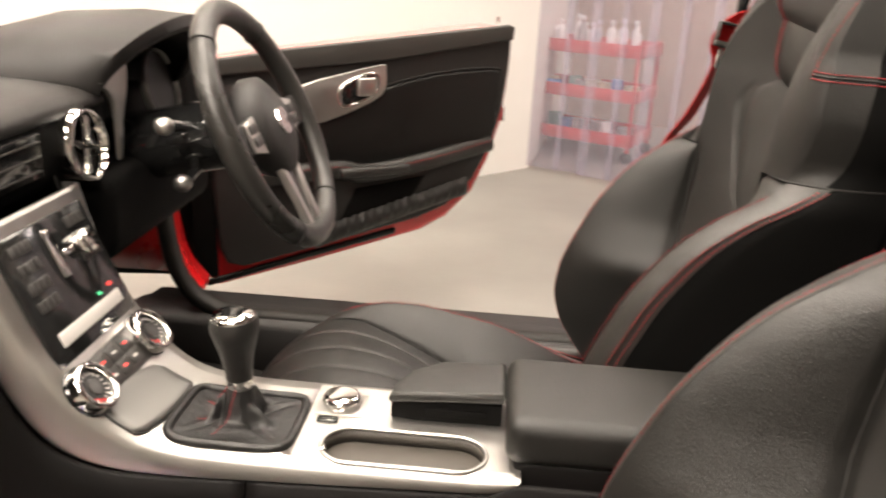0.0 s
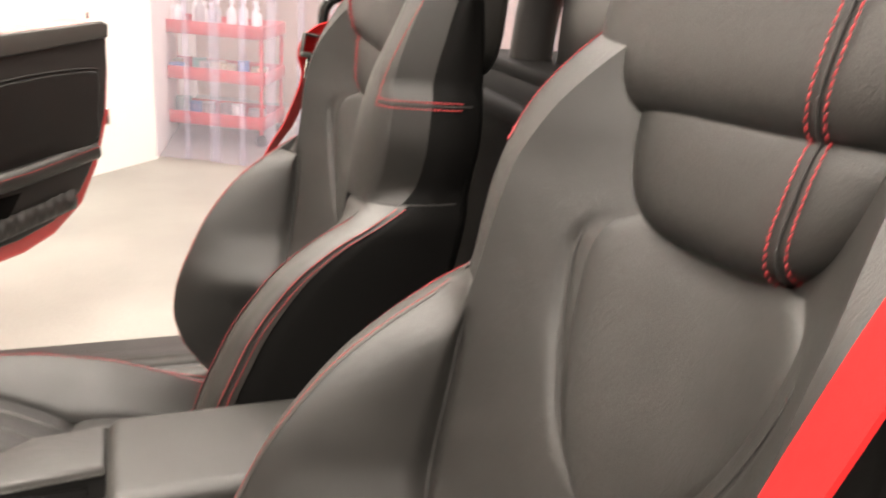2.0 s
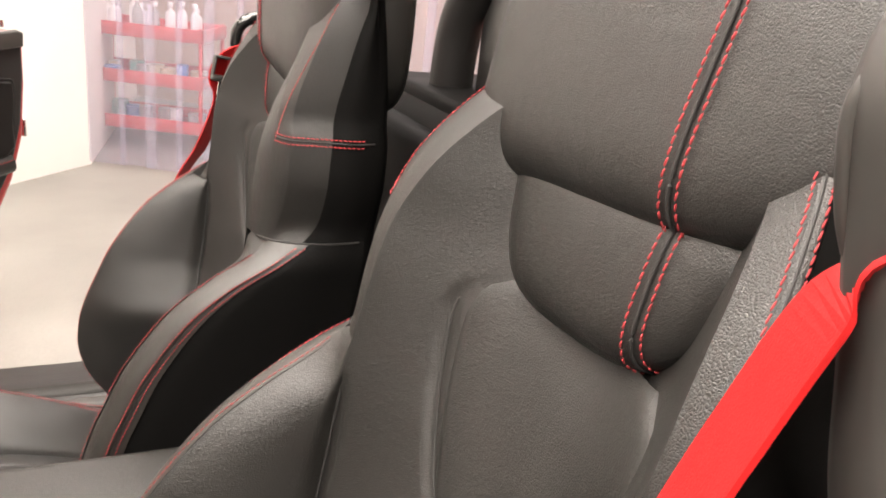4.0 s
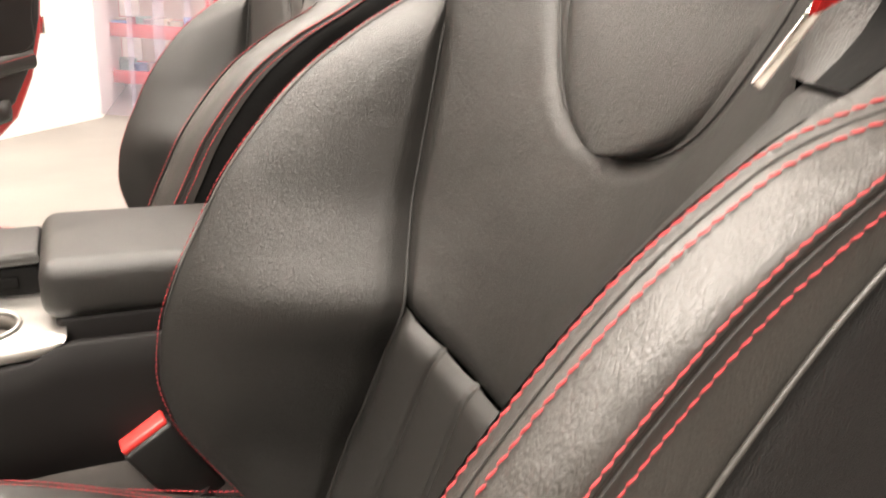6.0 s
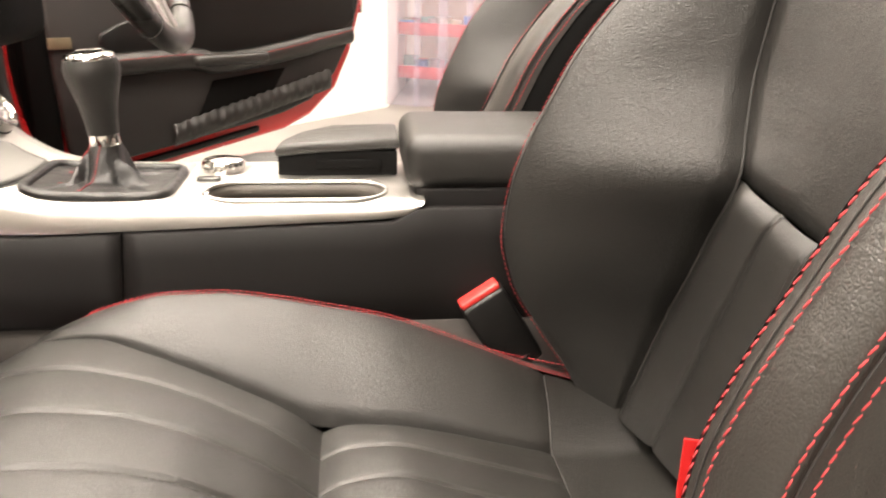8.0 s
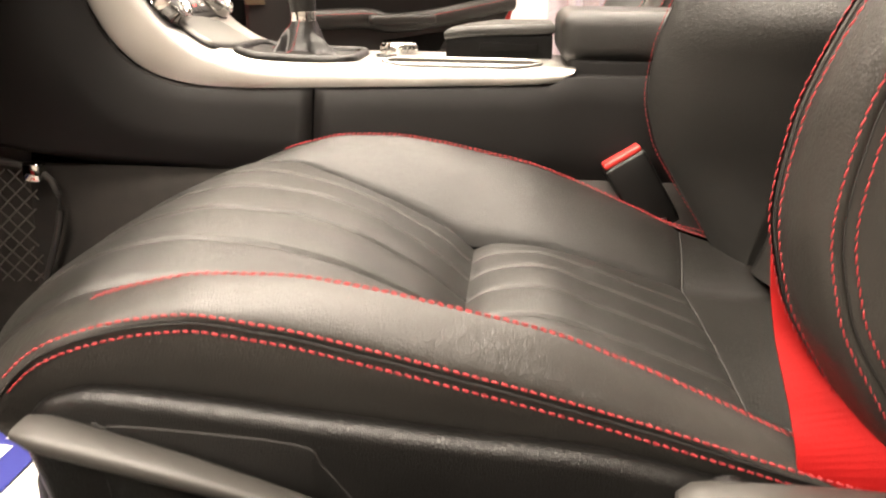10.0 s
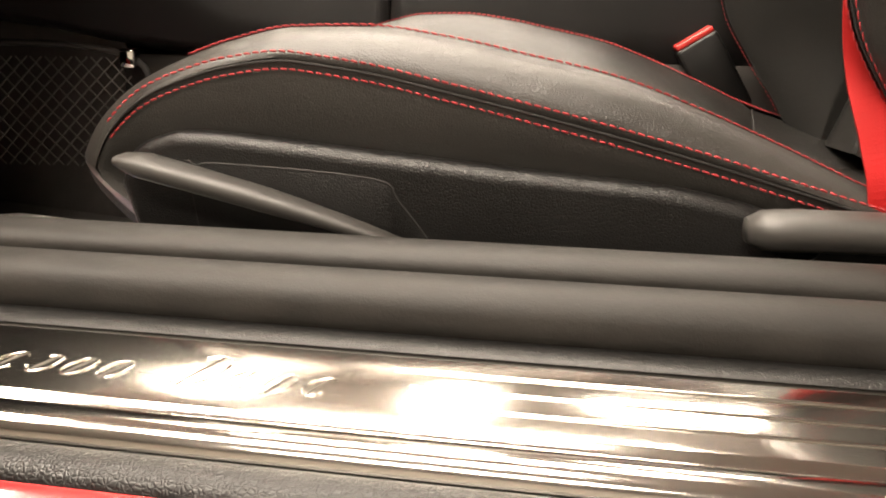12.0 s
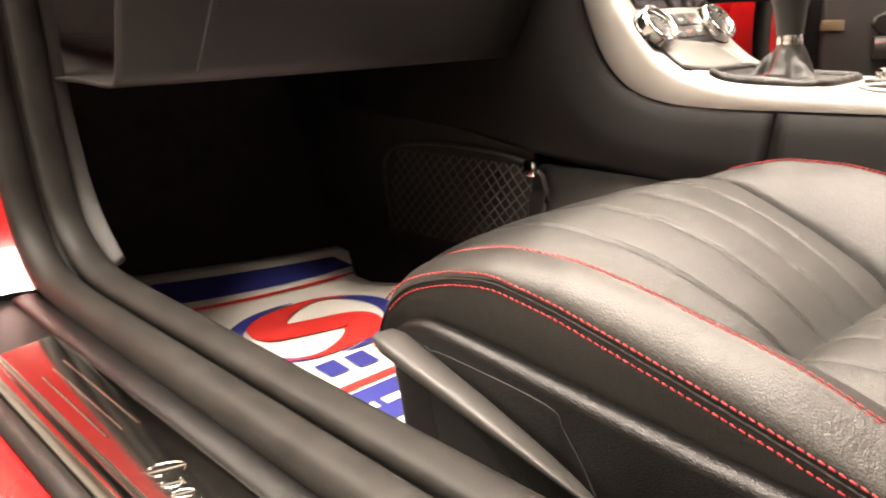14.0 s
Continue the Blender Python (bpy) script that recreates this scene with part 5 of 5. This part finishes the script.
YZX = Matrix(((0, 0, 1, -.332), (1, 0, 0, .004), (0, 1, 0, -.024), (0, 0, 0, 1)))
slab("cluster_brightwork", smooth2b([(.212, .940), (.248, .958), (.286, .960), (.284, .925), (.266, .88), (.258, .835), (.244, .835), (.246, .88), (.240, .918)]), .006, SILVER, dash, "bright cluster edge trim", YZX, bevel=.002)
# vents
for yy in (.155, -.185):
    xv = -.328 if yy > 0 else -.352
    m = Matrix.Translation((xv, yy, .848)) @ pose(0, 0, 0, 0, 82, 0)
    v = turned("air_vent", [(.036, -.012), (.047, -.012), (.048, .006), (.0455, .012), (.041, .013), (.0385, .008), (.037, -.006)], CHROME, dash, "round chrome-ringed air vent", m, 44, ring=True)
    turned("vent_well", [(.0, -.012), (.039, -.012), (.039, -.008), (.0, -.008)], GLOSS_BLACK, v, "", m, 32)
    box("vent_blade", (-.004, -.037, -.006), (.004, .037, .010), CHROME, v, "chrome vent blade", bevel=.0025, m=m @ pose(0, 0, 0, 0, 0, 72))
    box("vent_blade", (-.003, -.037, -.006), (.003, .037, .004), GLOSS_BLACK, v, "", bevel=.0015, m=m @ pose(0, 0, 0, 0, 0, -18))
    turned("vent_hub", [(0, .0), (.008, .0), (.007, .012), (0, .013)], CHROME, v, "", m, 20)
sw = box("switch_panel", (-.345, -.09, .825), (-.333, .075, .880), GLOSS_BLACK, dash, "black switch strip", bevel=.003)
for zz in (.835, .852, .869):
    box("switch_line", (-.334, -.085, zz - .001), (-.3315, .070, zz + .001), PLASTIC_GREY, sw, "", bevel=.0005)
# column and stalks
tube("steering_column", [(-.40, .352, .79), (-.17, .347, .842)], .052, GLOSS_BLACK, dash, "black steering column shroud", n=20)
box("knee_panel", (-.42, .17, .675), (-.31, .56, .80), VINYL, dash, "black lower column panel", bevel=.03, seg=4)
for p0, p1 in (((-.25, .33, .845), (-.252, .232, .862)), ((-.24, .34, .79), (-.250, .280, .772))):
    tube("stalk", [p0, p1], .008, GLOSS_BLACK, dash, "black column stalk", n=10)
    d = (Vector(p1) - Vector(p0)).normalized()
    turned("stalk_end", [(0, -.006), (.010, -.006), (.0125, -.002), (.0125, .006), (.009, .012), (0, .0135)], SILVER, dash, "bright stalk end", Matrix.Translation(p1) @ d.to_track_quat("Z", "Y").to_matrix().to_4x4(), 20)
# steering wheel
swm = Matrix.Translation((-.140, .345, .850)) @ pose(0, 0, 0, 0, 90 - 25, 0)
whl = thing("steering_wheel", "leather three-spoke steering wheel with silver spokes", "steering wheel")
rows = []
for i in range(72):
    q = 2 * math.pi * i / 72
    bump = 1 + .10 * (abs(math.sin(q)) ** 8)
    rows.append([swm @ Vector(((.172 + .0175 * bump * math.cos(b)) * math.cos(q), (.172 + .0175 * bump * math.cos(b)) * math.sin(q), .0165 * bump * math.sin(b))) for b in [2 * math.pi * k / 14 for k in range(14)]])
grid("rim", rows + [rows[0]], mat("worn_wheel_leather", (.022, .021, .019), .30, var=.1, bump=.15, bscale=500, kind="cells"), whl, "black leather wheel rim", closed=True)
turned("airbag_boss", [(0, -.035), (.064, -.035), (.076, -.015), (.072, .006), (.050, .018), (0, .022)], PLASTIC_SOFT, whl, "padded wheel boss", swm, 36)
turned("boss_emblem", [(0, .0205), (.022, .0205), (.021, .0235), (0, .024)], CHROME, whl, "round chrome emblem disc", swm, 28)
for k in (-1, 1):
    slab("lower_spoke", [(.052, k * .032 - .011), (.110, k * .024 - .010), (.164, k * .021 - .012), (.164, k * .021 + .012), (.110, k * .024 + .010), (.052, k * .032 + .011)], .013, SILVER, whl, "bright silver lower wheel spoke", swm @ Matrix.Translation((0, 0, -.010)), bevel=.004, seg=3)
slab("spoke_infill", [(.05, -.024), (.158, -.012), (.158, .012), (.05, .024)], .006, GLOSS_BLACK, whl, "black infill between the lower spokes", swm @ Matrix.Translation((0, 0, -.008)), bevel=.001)
for ang in (90, -90):
    wd = .022
    sm = swm @ pose(0, 0, 0, 0, 0, ang)
    slab("spoke", [(.05, -wd * 1.25), (.10, -wd), (.162, -wd * 1.1), (.162, wd * 1.1), (.10, wd), (.05, wd * 1.25)], .012, PLASTIC_SOFT, whl, "dark wheel spoke", sm @ Matrix.Translation((0, 0, -.010)), bevel=.004)
    slab("spoke_buttons", [(.072, -.026), (.112, -.020), (.116, .020), (.072, .030)], .006, SILVER, whl, "silver button bezel", sm @ Matrix.Translation((0, 0, .001)), bevel=.002)
    for k in (-.010, .008):
        box("wheel_button", (.078, k - .007, .006), (.108, k + .007, .010), BUTTON, whl, "", bevel=.0015, m=sm)
for q in (.62, -.62, 2.45, -2.45):
    tube("rim_seam", [swm @ Vector(((.172 + .0186 * math.cos(b)) * math.cos(q), (.172 + .0186 * math.cos(b)) * math.sin(q), .0172 * math.sin(b))) for b in [2 * math.pi * k / 24 for k in range(24)]], .0010, BELT_DARK, whl, "dark seam round the wheel rim", n=6, closed_path=True, up=(0, 1, 0))
# pedals
for yy in (.27, .38, .47):
    pd = thing("pedal", "black rubber-faced foot pedal", "pedal", group="pedals")
    box("pad", (-.01, yy - .03, .34), (.008, yy + .03, .42), PLASTIC, pd, "", bevel=.004, m=Matrix.Translation((-.72, 0, 0)))
    tube("arm", [(-.73, yy, .38), (-.80, yy, .52), (-.86, yy, .70)], .010, PLASTIC, pd)

# ---- driver's door, standing open ----
dr = thing("door", "open red car door with black inner trim and silver handle plate", "", -.741, .91, 0, math.degrees(math.atan2(.5527, .8334)))
dr.parent = car
DM = Matrix(((1, 0, 0, 0), (0, 0, 1, 0), (0, 1, 0, 0), (0, 0, 0, 1)))
SHELL = [(.262, .36), (.272, .30), (.30, .268), (.56, .302), (.88, .352), (.965, .385), (1.05, .455), (1.10, .55), (1.135, .66), (1.150, .80), (1.152, .915), (1.135, .925), (.474, .855), (.258, .826), (.256, .55)]


def smooth2(pts, n=4):
    return [(p.x, p.y) for p in spline([(a, b, 0) for a, b in pts], n, True)]


slab("door_shell", SHELL, .16, PAINT, dr, "glossy red door shell", DM @ Matrix.Translation((0, 0, .012)), bevel=.012, seg=3)
PANEL = [(.300, .375), (.318, .335), (.36, .322), (.56, .352), (.86, .402), (.95, .432), (1.03, .50), (1.085, .595), (1.115, .70), (1.130, .82), (1.132, .925), (.474, .868), (.285, .845), (.288, .55)]
slab("door_panel", PANEL, .026, PLASTIC_SOFT, dr, "black moulded inner door panel", DM @ Matrix.Translation((0, 0, -.018)), bevel=.010, seg=3)
slab("upper_trim", [(.28, .808), (.45, .82), (.747, .843), (1.128, .895), (1.130, .928), (1.115, .935), (.474, .872), (.28, .846)], .020, PLASTIC_GREY, dr, "grey upper door capping", DM @ Matrix.Translation((0, 0, -.032)), bevel=.006, seg=3)
INS = smooth2([(.40, .63), (.57, .695), (.70, .758), (.885, .800), (1.07, .812), (1.098, .79), (1.09, .70), (1.07, .625), (.85, .585), (.66, .570), (.45, .575)], 3)
slab("panel_insert", INS, .014, PLASTIC, dr, "raised black padded insert", DM @ Matrix.Translation((0, 0, -.026)), bevel=.006, seg=3)
tube("panel_groove", [DM @ Vector((p.x, p.y, -.0195)) for p in spline([(.45, .65, 0), (.57, .70, 0), (.70, .763, 0), (.885, .806, 0), (1.07, .818, 0), (1.102, .795, 0), (1.094, .70, 0)], 5)], .0026, BELT_DARK, dr, "", n=6, up=(0, 1, 0))
ARM = spline([(.40, .56, 0), (.60, .565, 0), (.66, .552, 0), (.72, .552, 0), (.80, .560, 0), (.95, .583, 0), (1.085, .604, 0)], 6)
tube("door_armrest", [DM @ Vector((p.x, p.y, -.034 + .026 * max(0, (p.x - .9) / .185))) for p in ARM], .026, LEATHER, dr, "black leather door armrest", n=14, up=(0, 1, 0), ry=.020)
stitching("stitching", [DM @ Vector((p.x, p.y + .012, -.056 + .026 * max(0, (p.x - .9) / .185))) for p in ARM], dr, (0, -1, .6), r=.0008)
box("armrest_grip", (.60, -.075, .548), (.80, -.052, .575), LEATHER, dr, "black pull grip", bevel=.009)
# pocket has no hollow; a thin black sheet paints in its shade
slab("pocket_shade", [(.62, .420), (.665, .505), (.87, .525), (.83, .462)], .004, VINYL, dr, "thin black sheet for the shaded pocket opening", DM @ Matrix.Translation((0, 0, -.021)), bevel=.001)
rows = []
for i in range(60):
    u = .55 + .46 * i / 59
    top = .405 + .125 * (u - .55) / .53
    w = .0045 * math.sin(i * 1.9) + .002 * math.sin(i * .8)
    rows.append([Vector((u, -.022 - .010 * math.sin(v * math.pi) - w * (1 - abs(2 * v - 1)), top - .055 * (1 - v) + (.003 * math.sin(i * 1.9) if v > .8 else 0))) for v in (0, .2, .4, .6, .8, .95, 1)])
grid("pocket_net", rows, LEATHER, dr, "ruched black elastic pocket edge", back=-.003)
slab("handle_plate", smooth2([(.50, .735), (.51, .785), (.61, .810), (.725, .833), (.737, .822), (.738, .772), (.700, .738), (.565, .690), (.515, .70)], 2), .010, SILVER, dr, "satin silver handle plate", DM @ Matrix.Translation((0, 0, -.036)), bevel=.003)
slab("handle_recess", [(.612, .732), (.615, .782), (.705, .812), (.708, .765), (.66, .738)], .004, GLOSS_BLACK, dr, "dark handle recess", DM @ Matrix.Translation((0, 0, -.038)), bevel=.002)
tube("recess_rim", [DM @ Vector((u, v, -.039)) for u, v in smooth2([(.612, .732), (.615, .782), (.705, .812), (.708, .765), (.66, .738)], 3)], .0045, CHROME, dr, "bright rim of the handle recess", n=8, up=(0, 1, 0), closed_path=True)
box("door_lever", (.652, -.054, .756), (.702, -.040, .802), SILVER, dr, "silver door lever", bevel=.005)
box("door_lever_shade", (.612, -.040, .735), (.640, -.037, .78), GLOSS_BLACK, dr, "", bevel=.002)
# added black panel stands in for the dark gap between jamb and door
slab("hinge_gap_panel", [(-.02, .335), (.255, .29), (.254, .86), (-.02, .86)], .02, VINYL, dr, "black panel standing in for the dark hinge gap", DM @ Matrix.Translation((0, 0, .05)), bevel=.004)
box("check_strap", (.285, -.024, .60), (.335, -.014, .625), mat("tan_label", (.10, .075, .042), .6), dr, "small tan label on the panel", bevel=.001)
box("hinge_cover", (.236, -.006, .30), (.296, .165, .85), VINYL, dr, "black trim on the hinge end", bevel=.005)
tube("lock_pin", [(1.110, .03, .935), (1.110, .03, .952)], .005, CHROME, dr, "chrome lock button")
box("door_latch", (1.146, .03, .655), (1.156, .06, .70), CHROME, dr, "bright door latch", bevel=.003)
box("lower_moulding", (.268, .004, .250), (.80, .02, .268), PLASTIC, dr, "black lower door strip", bevel=.006, m=Matrix(((1, 0, 0, 0), (0, 1, 0, 0), (.157, 0, 1, -.021), (0, 0, 0, 1))))

# ---- floor mat and footwell ----
fm = thing("paper_floor_mat", "white paper floor mat printed in blue and red", "floor mat")
MX = pchip([-.82, -.78, -.62, -.45, -.20, .05], [.314, .306, .293, .281, .264, .262])


def matz(x, y, lift=0.0):
    return Vector((x, y, MX(x) + .0015 + lift + .004 * math.sin(x * 9 + y * 5)))


rows = []
for i in range(41):
    row = []
    for j in range(17):
        u = j / 16
        x0 = -.735 - .075 * (1 - u)
        x = x0 + (.05 - x0) * i / 40
        far = -.222 - .062 * max(0, min(1, (x + .70) / .10)) + .06 * max(0, min(1, (x + .56) / .08))
        row.append(matz(x, -.640 + (far + .640) * u))
    rows.append(row)
grid("paper", rows, WHITE_PRINT, fm, "white printed paper sheet", back=-.0012)


def print_band(name, f0, f1, u0, u1, material, n=24, lift=.0022):
    """A printed band along the width: x bounds are functions of the cross place u."""
    rr = []
    for i in range(n + 1):
        y = u0 + (u1 - u0) * i / n
        rr.append([matz(f0(y) + (f1(y) - f0(y)) * k / 4, y, lift) for k in range(5)])
    grid(name, rr, material, fm)


def wave(a, b, c=0.0):
    return lambda y: a + b * ((y + .64) / .4) + c * math.sin(math.pi * (y + .64) / .4)


print_band("blue_band", wave(-.775, .090, .004), wave(-.690, .060, .012), -.615, -.262, BLUE_PRINT)
print_band("red_band", wave(-.668, .060, .012), wave(-.652, .052, .010), -.615, -.280, RED_PRINT)
EC = (-.52, -.435)


def oval(name, a0, a1, r0, r1, material, lift, cx=EC[0], cy=EC[1], sx=.088, sy=.135, rot=.25, n=28):
    rr = []
    for i in range(n + 1):
        q = a0 + (a1 - a0) * i / n
        k = math.sin(math.pi * i / n) ** .6
        mid = (r0 + r1) / 2
        half = (r1 - r0) / 2 * k
        row = []
        for r in (mid - half, mid, mid + half):
            u, v = r * sy * math.cos(q), r * sx * math.sin(q)
            row.append(matz(cx + v * math.cos(rot) - u * math.sin(rot) * .3, cy + u, lift))
        rr.append(row)
    grid(name, rr, material, fm)


def emblem(name, path, widths, material, lift, cx=-.482, cy=-.437, sx=.086, sy=.108):
    """A printed stroke of changing width, in the emblem's own frame."""
    pts = spline([(u, v, 0) for u, v in path], 6)
    wd = pchip([i / (len(widths) - 1) for i in range(len(widths))], widths)
    rr = []
    for i, p in enumerate(pts):
        t = (pts[min(i + 1, len(pts) - 1)] - pts[max(i - 1, 0)]).normalized()
        n = Vector((-t.y, t.x, 0)) * wd(i / (len(pts) - 1)) / 2
        rr.append([matz(cx - sx * (p + n * k).y, cy + sy * (p + n * k).x, lift) for k in (-1, -.5, 0, .5, 1)])
    grid(name, rr, material, fm)


def arc(a0, a1, r):
    return [(r * math.cos(radians(a0 + (a1 - a0) * i / 12)), r * math.sin(radians(a0 + (a1 - a0) * i / 12))) for i in range(13)]


emblem("blue_swoosh", arc(80, 245, 1.02), [.02, .17, .24, .17, .02], BLUE_PRINT, .0026)
emblem("blue_swoosh", arc(-100, 65, 1.02), [.02, .17, .24, .17, .02], BLUE_PRINT, .0026)
emblem("red_swoosh", [(.86, .62), (.45, .86), (0, .80), (-.40, .55), (-.45, .20), (0, 0), (.45, -.20), (.40, -.55), (0, -.80), (-.45, -.86), (-.86, -.62)], [.02, .10, .28, .50, .52, .50, .52, .50, .28, .10, .02], RED_PRINT, .0028)
for k in range(4):
    yy = -.585 + .040 * k
    print_band("blue_bar", wave(-.395 + .004 * k, 0), wave(-.360 + .004 * k, 0), yy, yy + .028, BLUE_PRINT, 4)
oval("small_red_swoosh", .2, 3.2, .4, 1.1, RED_PRINT, .0026, cx=-.385, cy=-.385, sx=.03, sy=.04)
oval("small_red_swoosh", 3.4, 6.3, .4, 1.1, RED_PRINT, .0026, cx=-.385, cy=-.385, sx=.03, sy=.04)
for k in range(4):
    yy = -.335 + .030 * k
    print_band("red_bar", wave(-.385, 0), wave(-.350, 0), yy, yy + .021, RED_PRINT, 4)
print_band("red_band", wave(-.325, .0), wave(-.312, .0), -.615, -.262, RED_PRINT)
print_band("blue_band", wave(-.305, .0), wave(-.235, .0), -.615, -.262, BLUE_PRINT)
for k in range(9):
    yy = -.60 + .035 * k
    print_band("white_bar", wave(-.275, 0), wave(-.262, 0), yy, yy + .026, WHITE_PRINT, 3, lift=.0032)
# storage net on the tunnel
NET = mat("elastic_cord", (0.045, 0.040, 0.035), 0.7)
nt = thing("storage_net", "black elastic storage net on the tunnel side", "storage net")
NY = -.138
top_l, top_r, bot_r, bot_l = Vector((-.66, NY - .01, .465)), Vector((-.355, NY - .008, .467)), Vector((-.36, NY - .016, .335)), Vector((-.66, NY - .02, .33))
tube("net_frame", spline([bot_l, top_l, top_r, bot_r], 8), .004, BELT_DARK, nt, "black net edging")
for i in range(-9, 17):
    for dirn in (1, -1):
        pts = []
        for k in range(13):
            v = k / 12
            u = i / 15 + (v if dirn > 0 else 1 - v) * .45 - .05
            if 0 <= u <= 1:
                p = (bot_l * (1 - u) + bot_r * u) * (1 - v) + (top_l * (1 - u) + top_r * u) * v
                pts.append(p + Vector((0, -.004 * math.sin(v * math.pi), 0)))
        if len(pts) > 1:
            tube("net_cord", pts, .0010, NET, nt, n=5, up=(0, 1, 0))
box("net_clip", (-.368, NY - .020, .455), (-.348, NY - .002, .478), CHROME, nt, "small metal net clip", bevel=.003)

# ---- beyond the curtain ----
cur = thing("strip_curtain", "clear plastic strip curtain hanging to the floor", "strip curtain", *A, 0, math.degrees(math.atan2(-.5, .866)))
PVC = bpy.data.materials.new("clear_pvc")
PVC.use_nodes = True
pn, pl = PVC.node_tree.nodes, PVC.node_tree.links
mixs, tr_, pb = pn.new("ShaderNodeMixShader"), pn.new("ShaderNodeBsdfTransparent"), pn["Principled BSDF"]
tr_.inputs[0].default_value = (.93, .92, .96, 1)
pb.inputs["Base Color"].default_value, pb.inputs["Roughness"].default_value = (.78, .76, .84, 1), .15
mixs.inputs[0].default_value = .12
pl.new(tr_.outputs[0], mixs.inputs[1])
pl.new(pb.outputs[0], mixs.inputs[2])
pl.new(mixs.outputs[0], pn["Material Output"].inputs["Surface"])
x = 0.0
k = 0
while x < 2.5:
    rows = []
    for j in range(15):
        u = j / 14
        rows.append([Vector((x + .20 * u, (.012 if k % 2 else -.012) + .010 * math.sin(u * math.pi) + .004 * math.sin(3 * z + k), z)) for z in (.02, .5, 1.0, 1.6, 2.2, 2.6)])
    grid("plastic_strip", rows, PVC, cur, "clear plastic strip", back=.003)
    x += .155
    k += 1
box("curtain_rail", (0, -.03, 2.6), (2.6, .03, 2.66), SILVER, cur, "steel curtain rail", bevel=.004)
# tool trolley with bottles
tro = thing("tool_trolley", "red steel three-shelf workshop trolley", "trolley", .74, 4.33, 0, -26)
TRED = mat("red_trolley_paint", (.50, .016, .02), .4, var=.05)
for zz in (.10, .36, .62):
    box("shelf", (-.36, -.21, zz), (.36, .21, zz + .015), TRED, tro, "red steel shelf", bevel=.003)
    for yy in (-.21, .20):
        box("shelf_lip", (-.36, yy, zz), (.36, yy + .012, zz + .075), TRED, tro, "", bevel=.003)
    for xx in (-.36, .348):
        box("shelf_lip", (xx, -.21, zz), (xx + .012, .21, zz + .075), TRED, tro, "", bevel=.003)
for xx in (-.35, .33):
    for yy in (-.205, .185):
        box("post", (xx, yy, .06), (xx + .02, yy + .02, .70), TRED, tro, "", bevel=.003)
        turned("castor", [(0, -.012), (.035, -.012), (.035, .012), (0, .012)], PLASTIC, tro, "black castor", Matrix.Translation((xx + .01, yy + .01, .036)) @ pose(0, 0, 0, 90, 0, 20), 16)
tro_m = tro.matrix_world.copy()
rnd = random.Random(12)
BOT = [mat("white_bottle", (.75, .74, .72), .4), mat("clear_amber_bottle", (.5, .42, .28), .3), mat("blue_cloth_paint", (.10, .22, .55), .6), mat("grey_tin", (.35, .34, .33), .4), mat("green_tub", (.20, .45, .38), .5)]
for zz, num in ((.635, 13), (.375, 8), (.115, 6)):
    for i in range(num):
        h = rnd.uniform(.12, .20) if zz > .6 else rnd.uniform(.08, .15)
        r = rnd.uniform(.022, .036)
        p = tro_m @ Vector((-.31 + .62 * (i + .5) / num, rnd.uniform(-.14, .10), zz))
        c = BOT[0] if zz > .6 and rnd.random() < .75 else rnd.choice(BOT)
        b = thing("spray_bottle" if zz > .6 else "tub", "pale plastic workshop bottle on a trolley shelf" if zz > .6 else "small workshop tub on a trolley shelf", "bottle" if zz > .6 else "tub", *p, 0, group="trolley bottles" if zz > .6 else "trolley tubs")
        turned("bottle_body", [(0, 0), (r, 0), (r, h * .62), (r * .8, h * .72), (r * .35, h * .80), (r * .32, h * .88), (0, h * .88)] if zz > .6 else [(0, 0), (r * 1.4, 0), (r * 1.5, h * .7), (0, h * .7)], c, b, "", n=16)
        if zz > .6:
            box("trigger_head", (-.012, -.030, h * .88), (.012, .022, h * 1.02), BOT[0] if rnd.random() < .7 else BOT[2], b, "", bevel=.004)
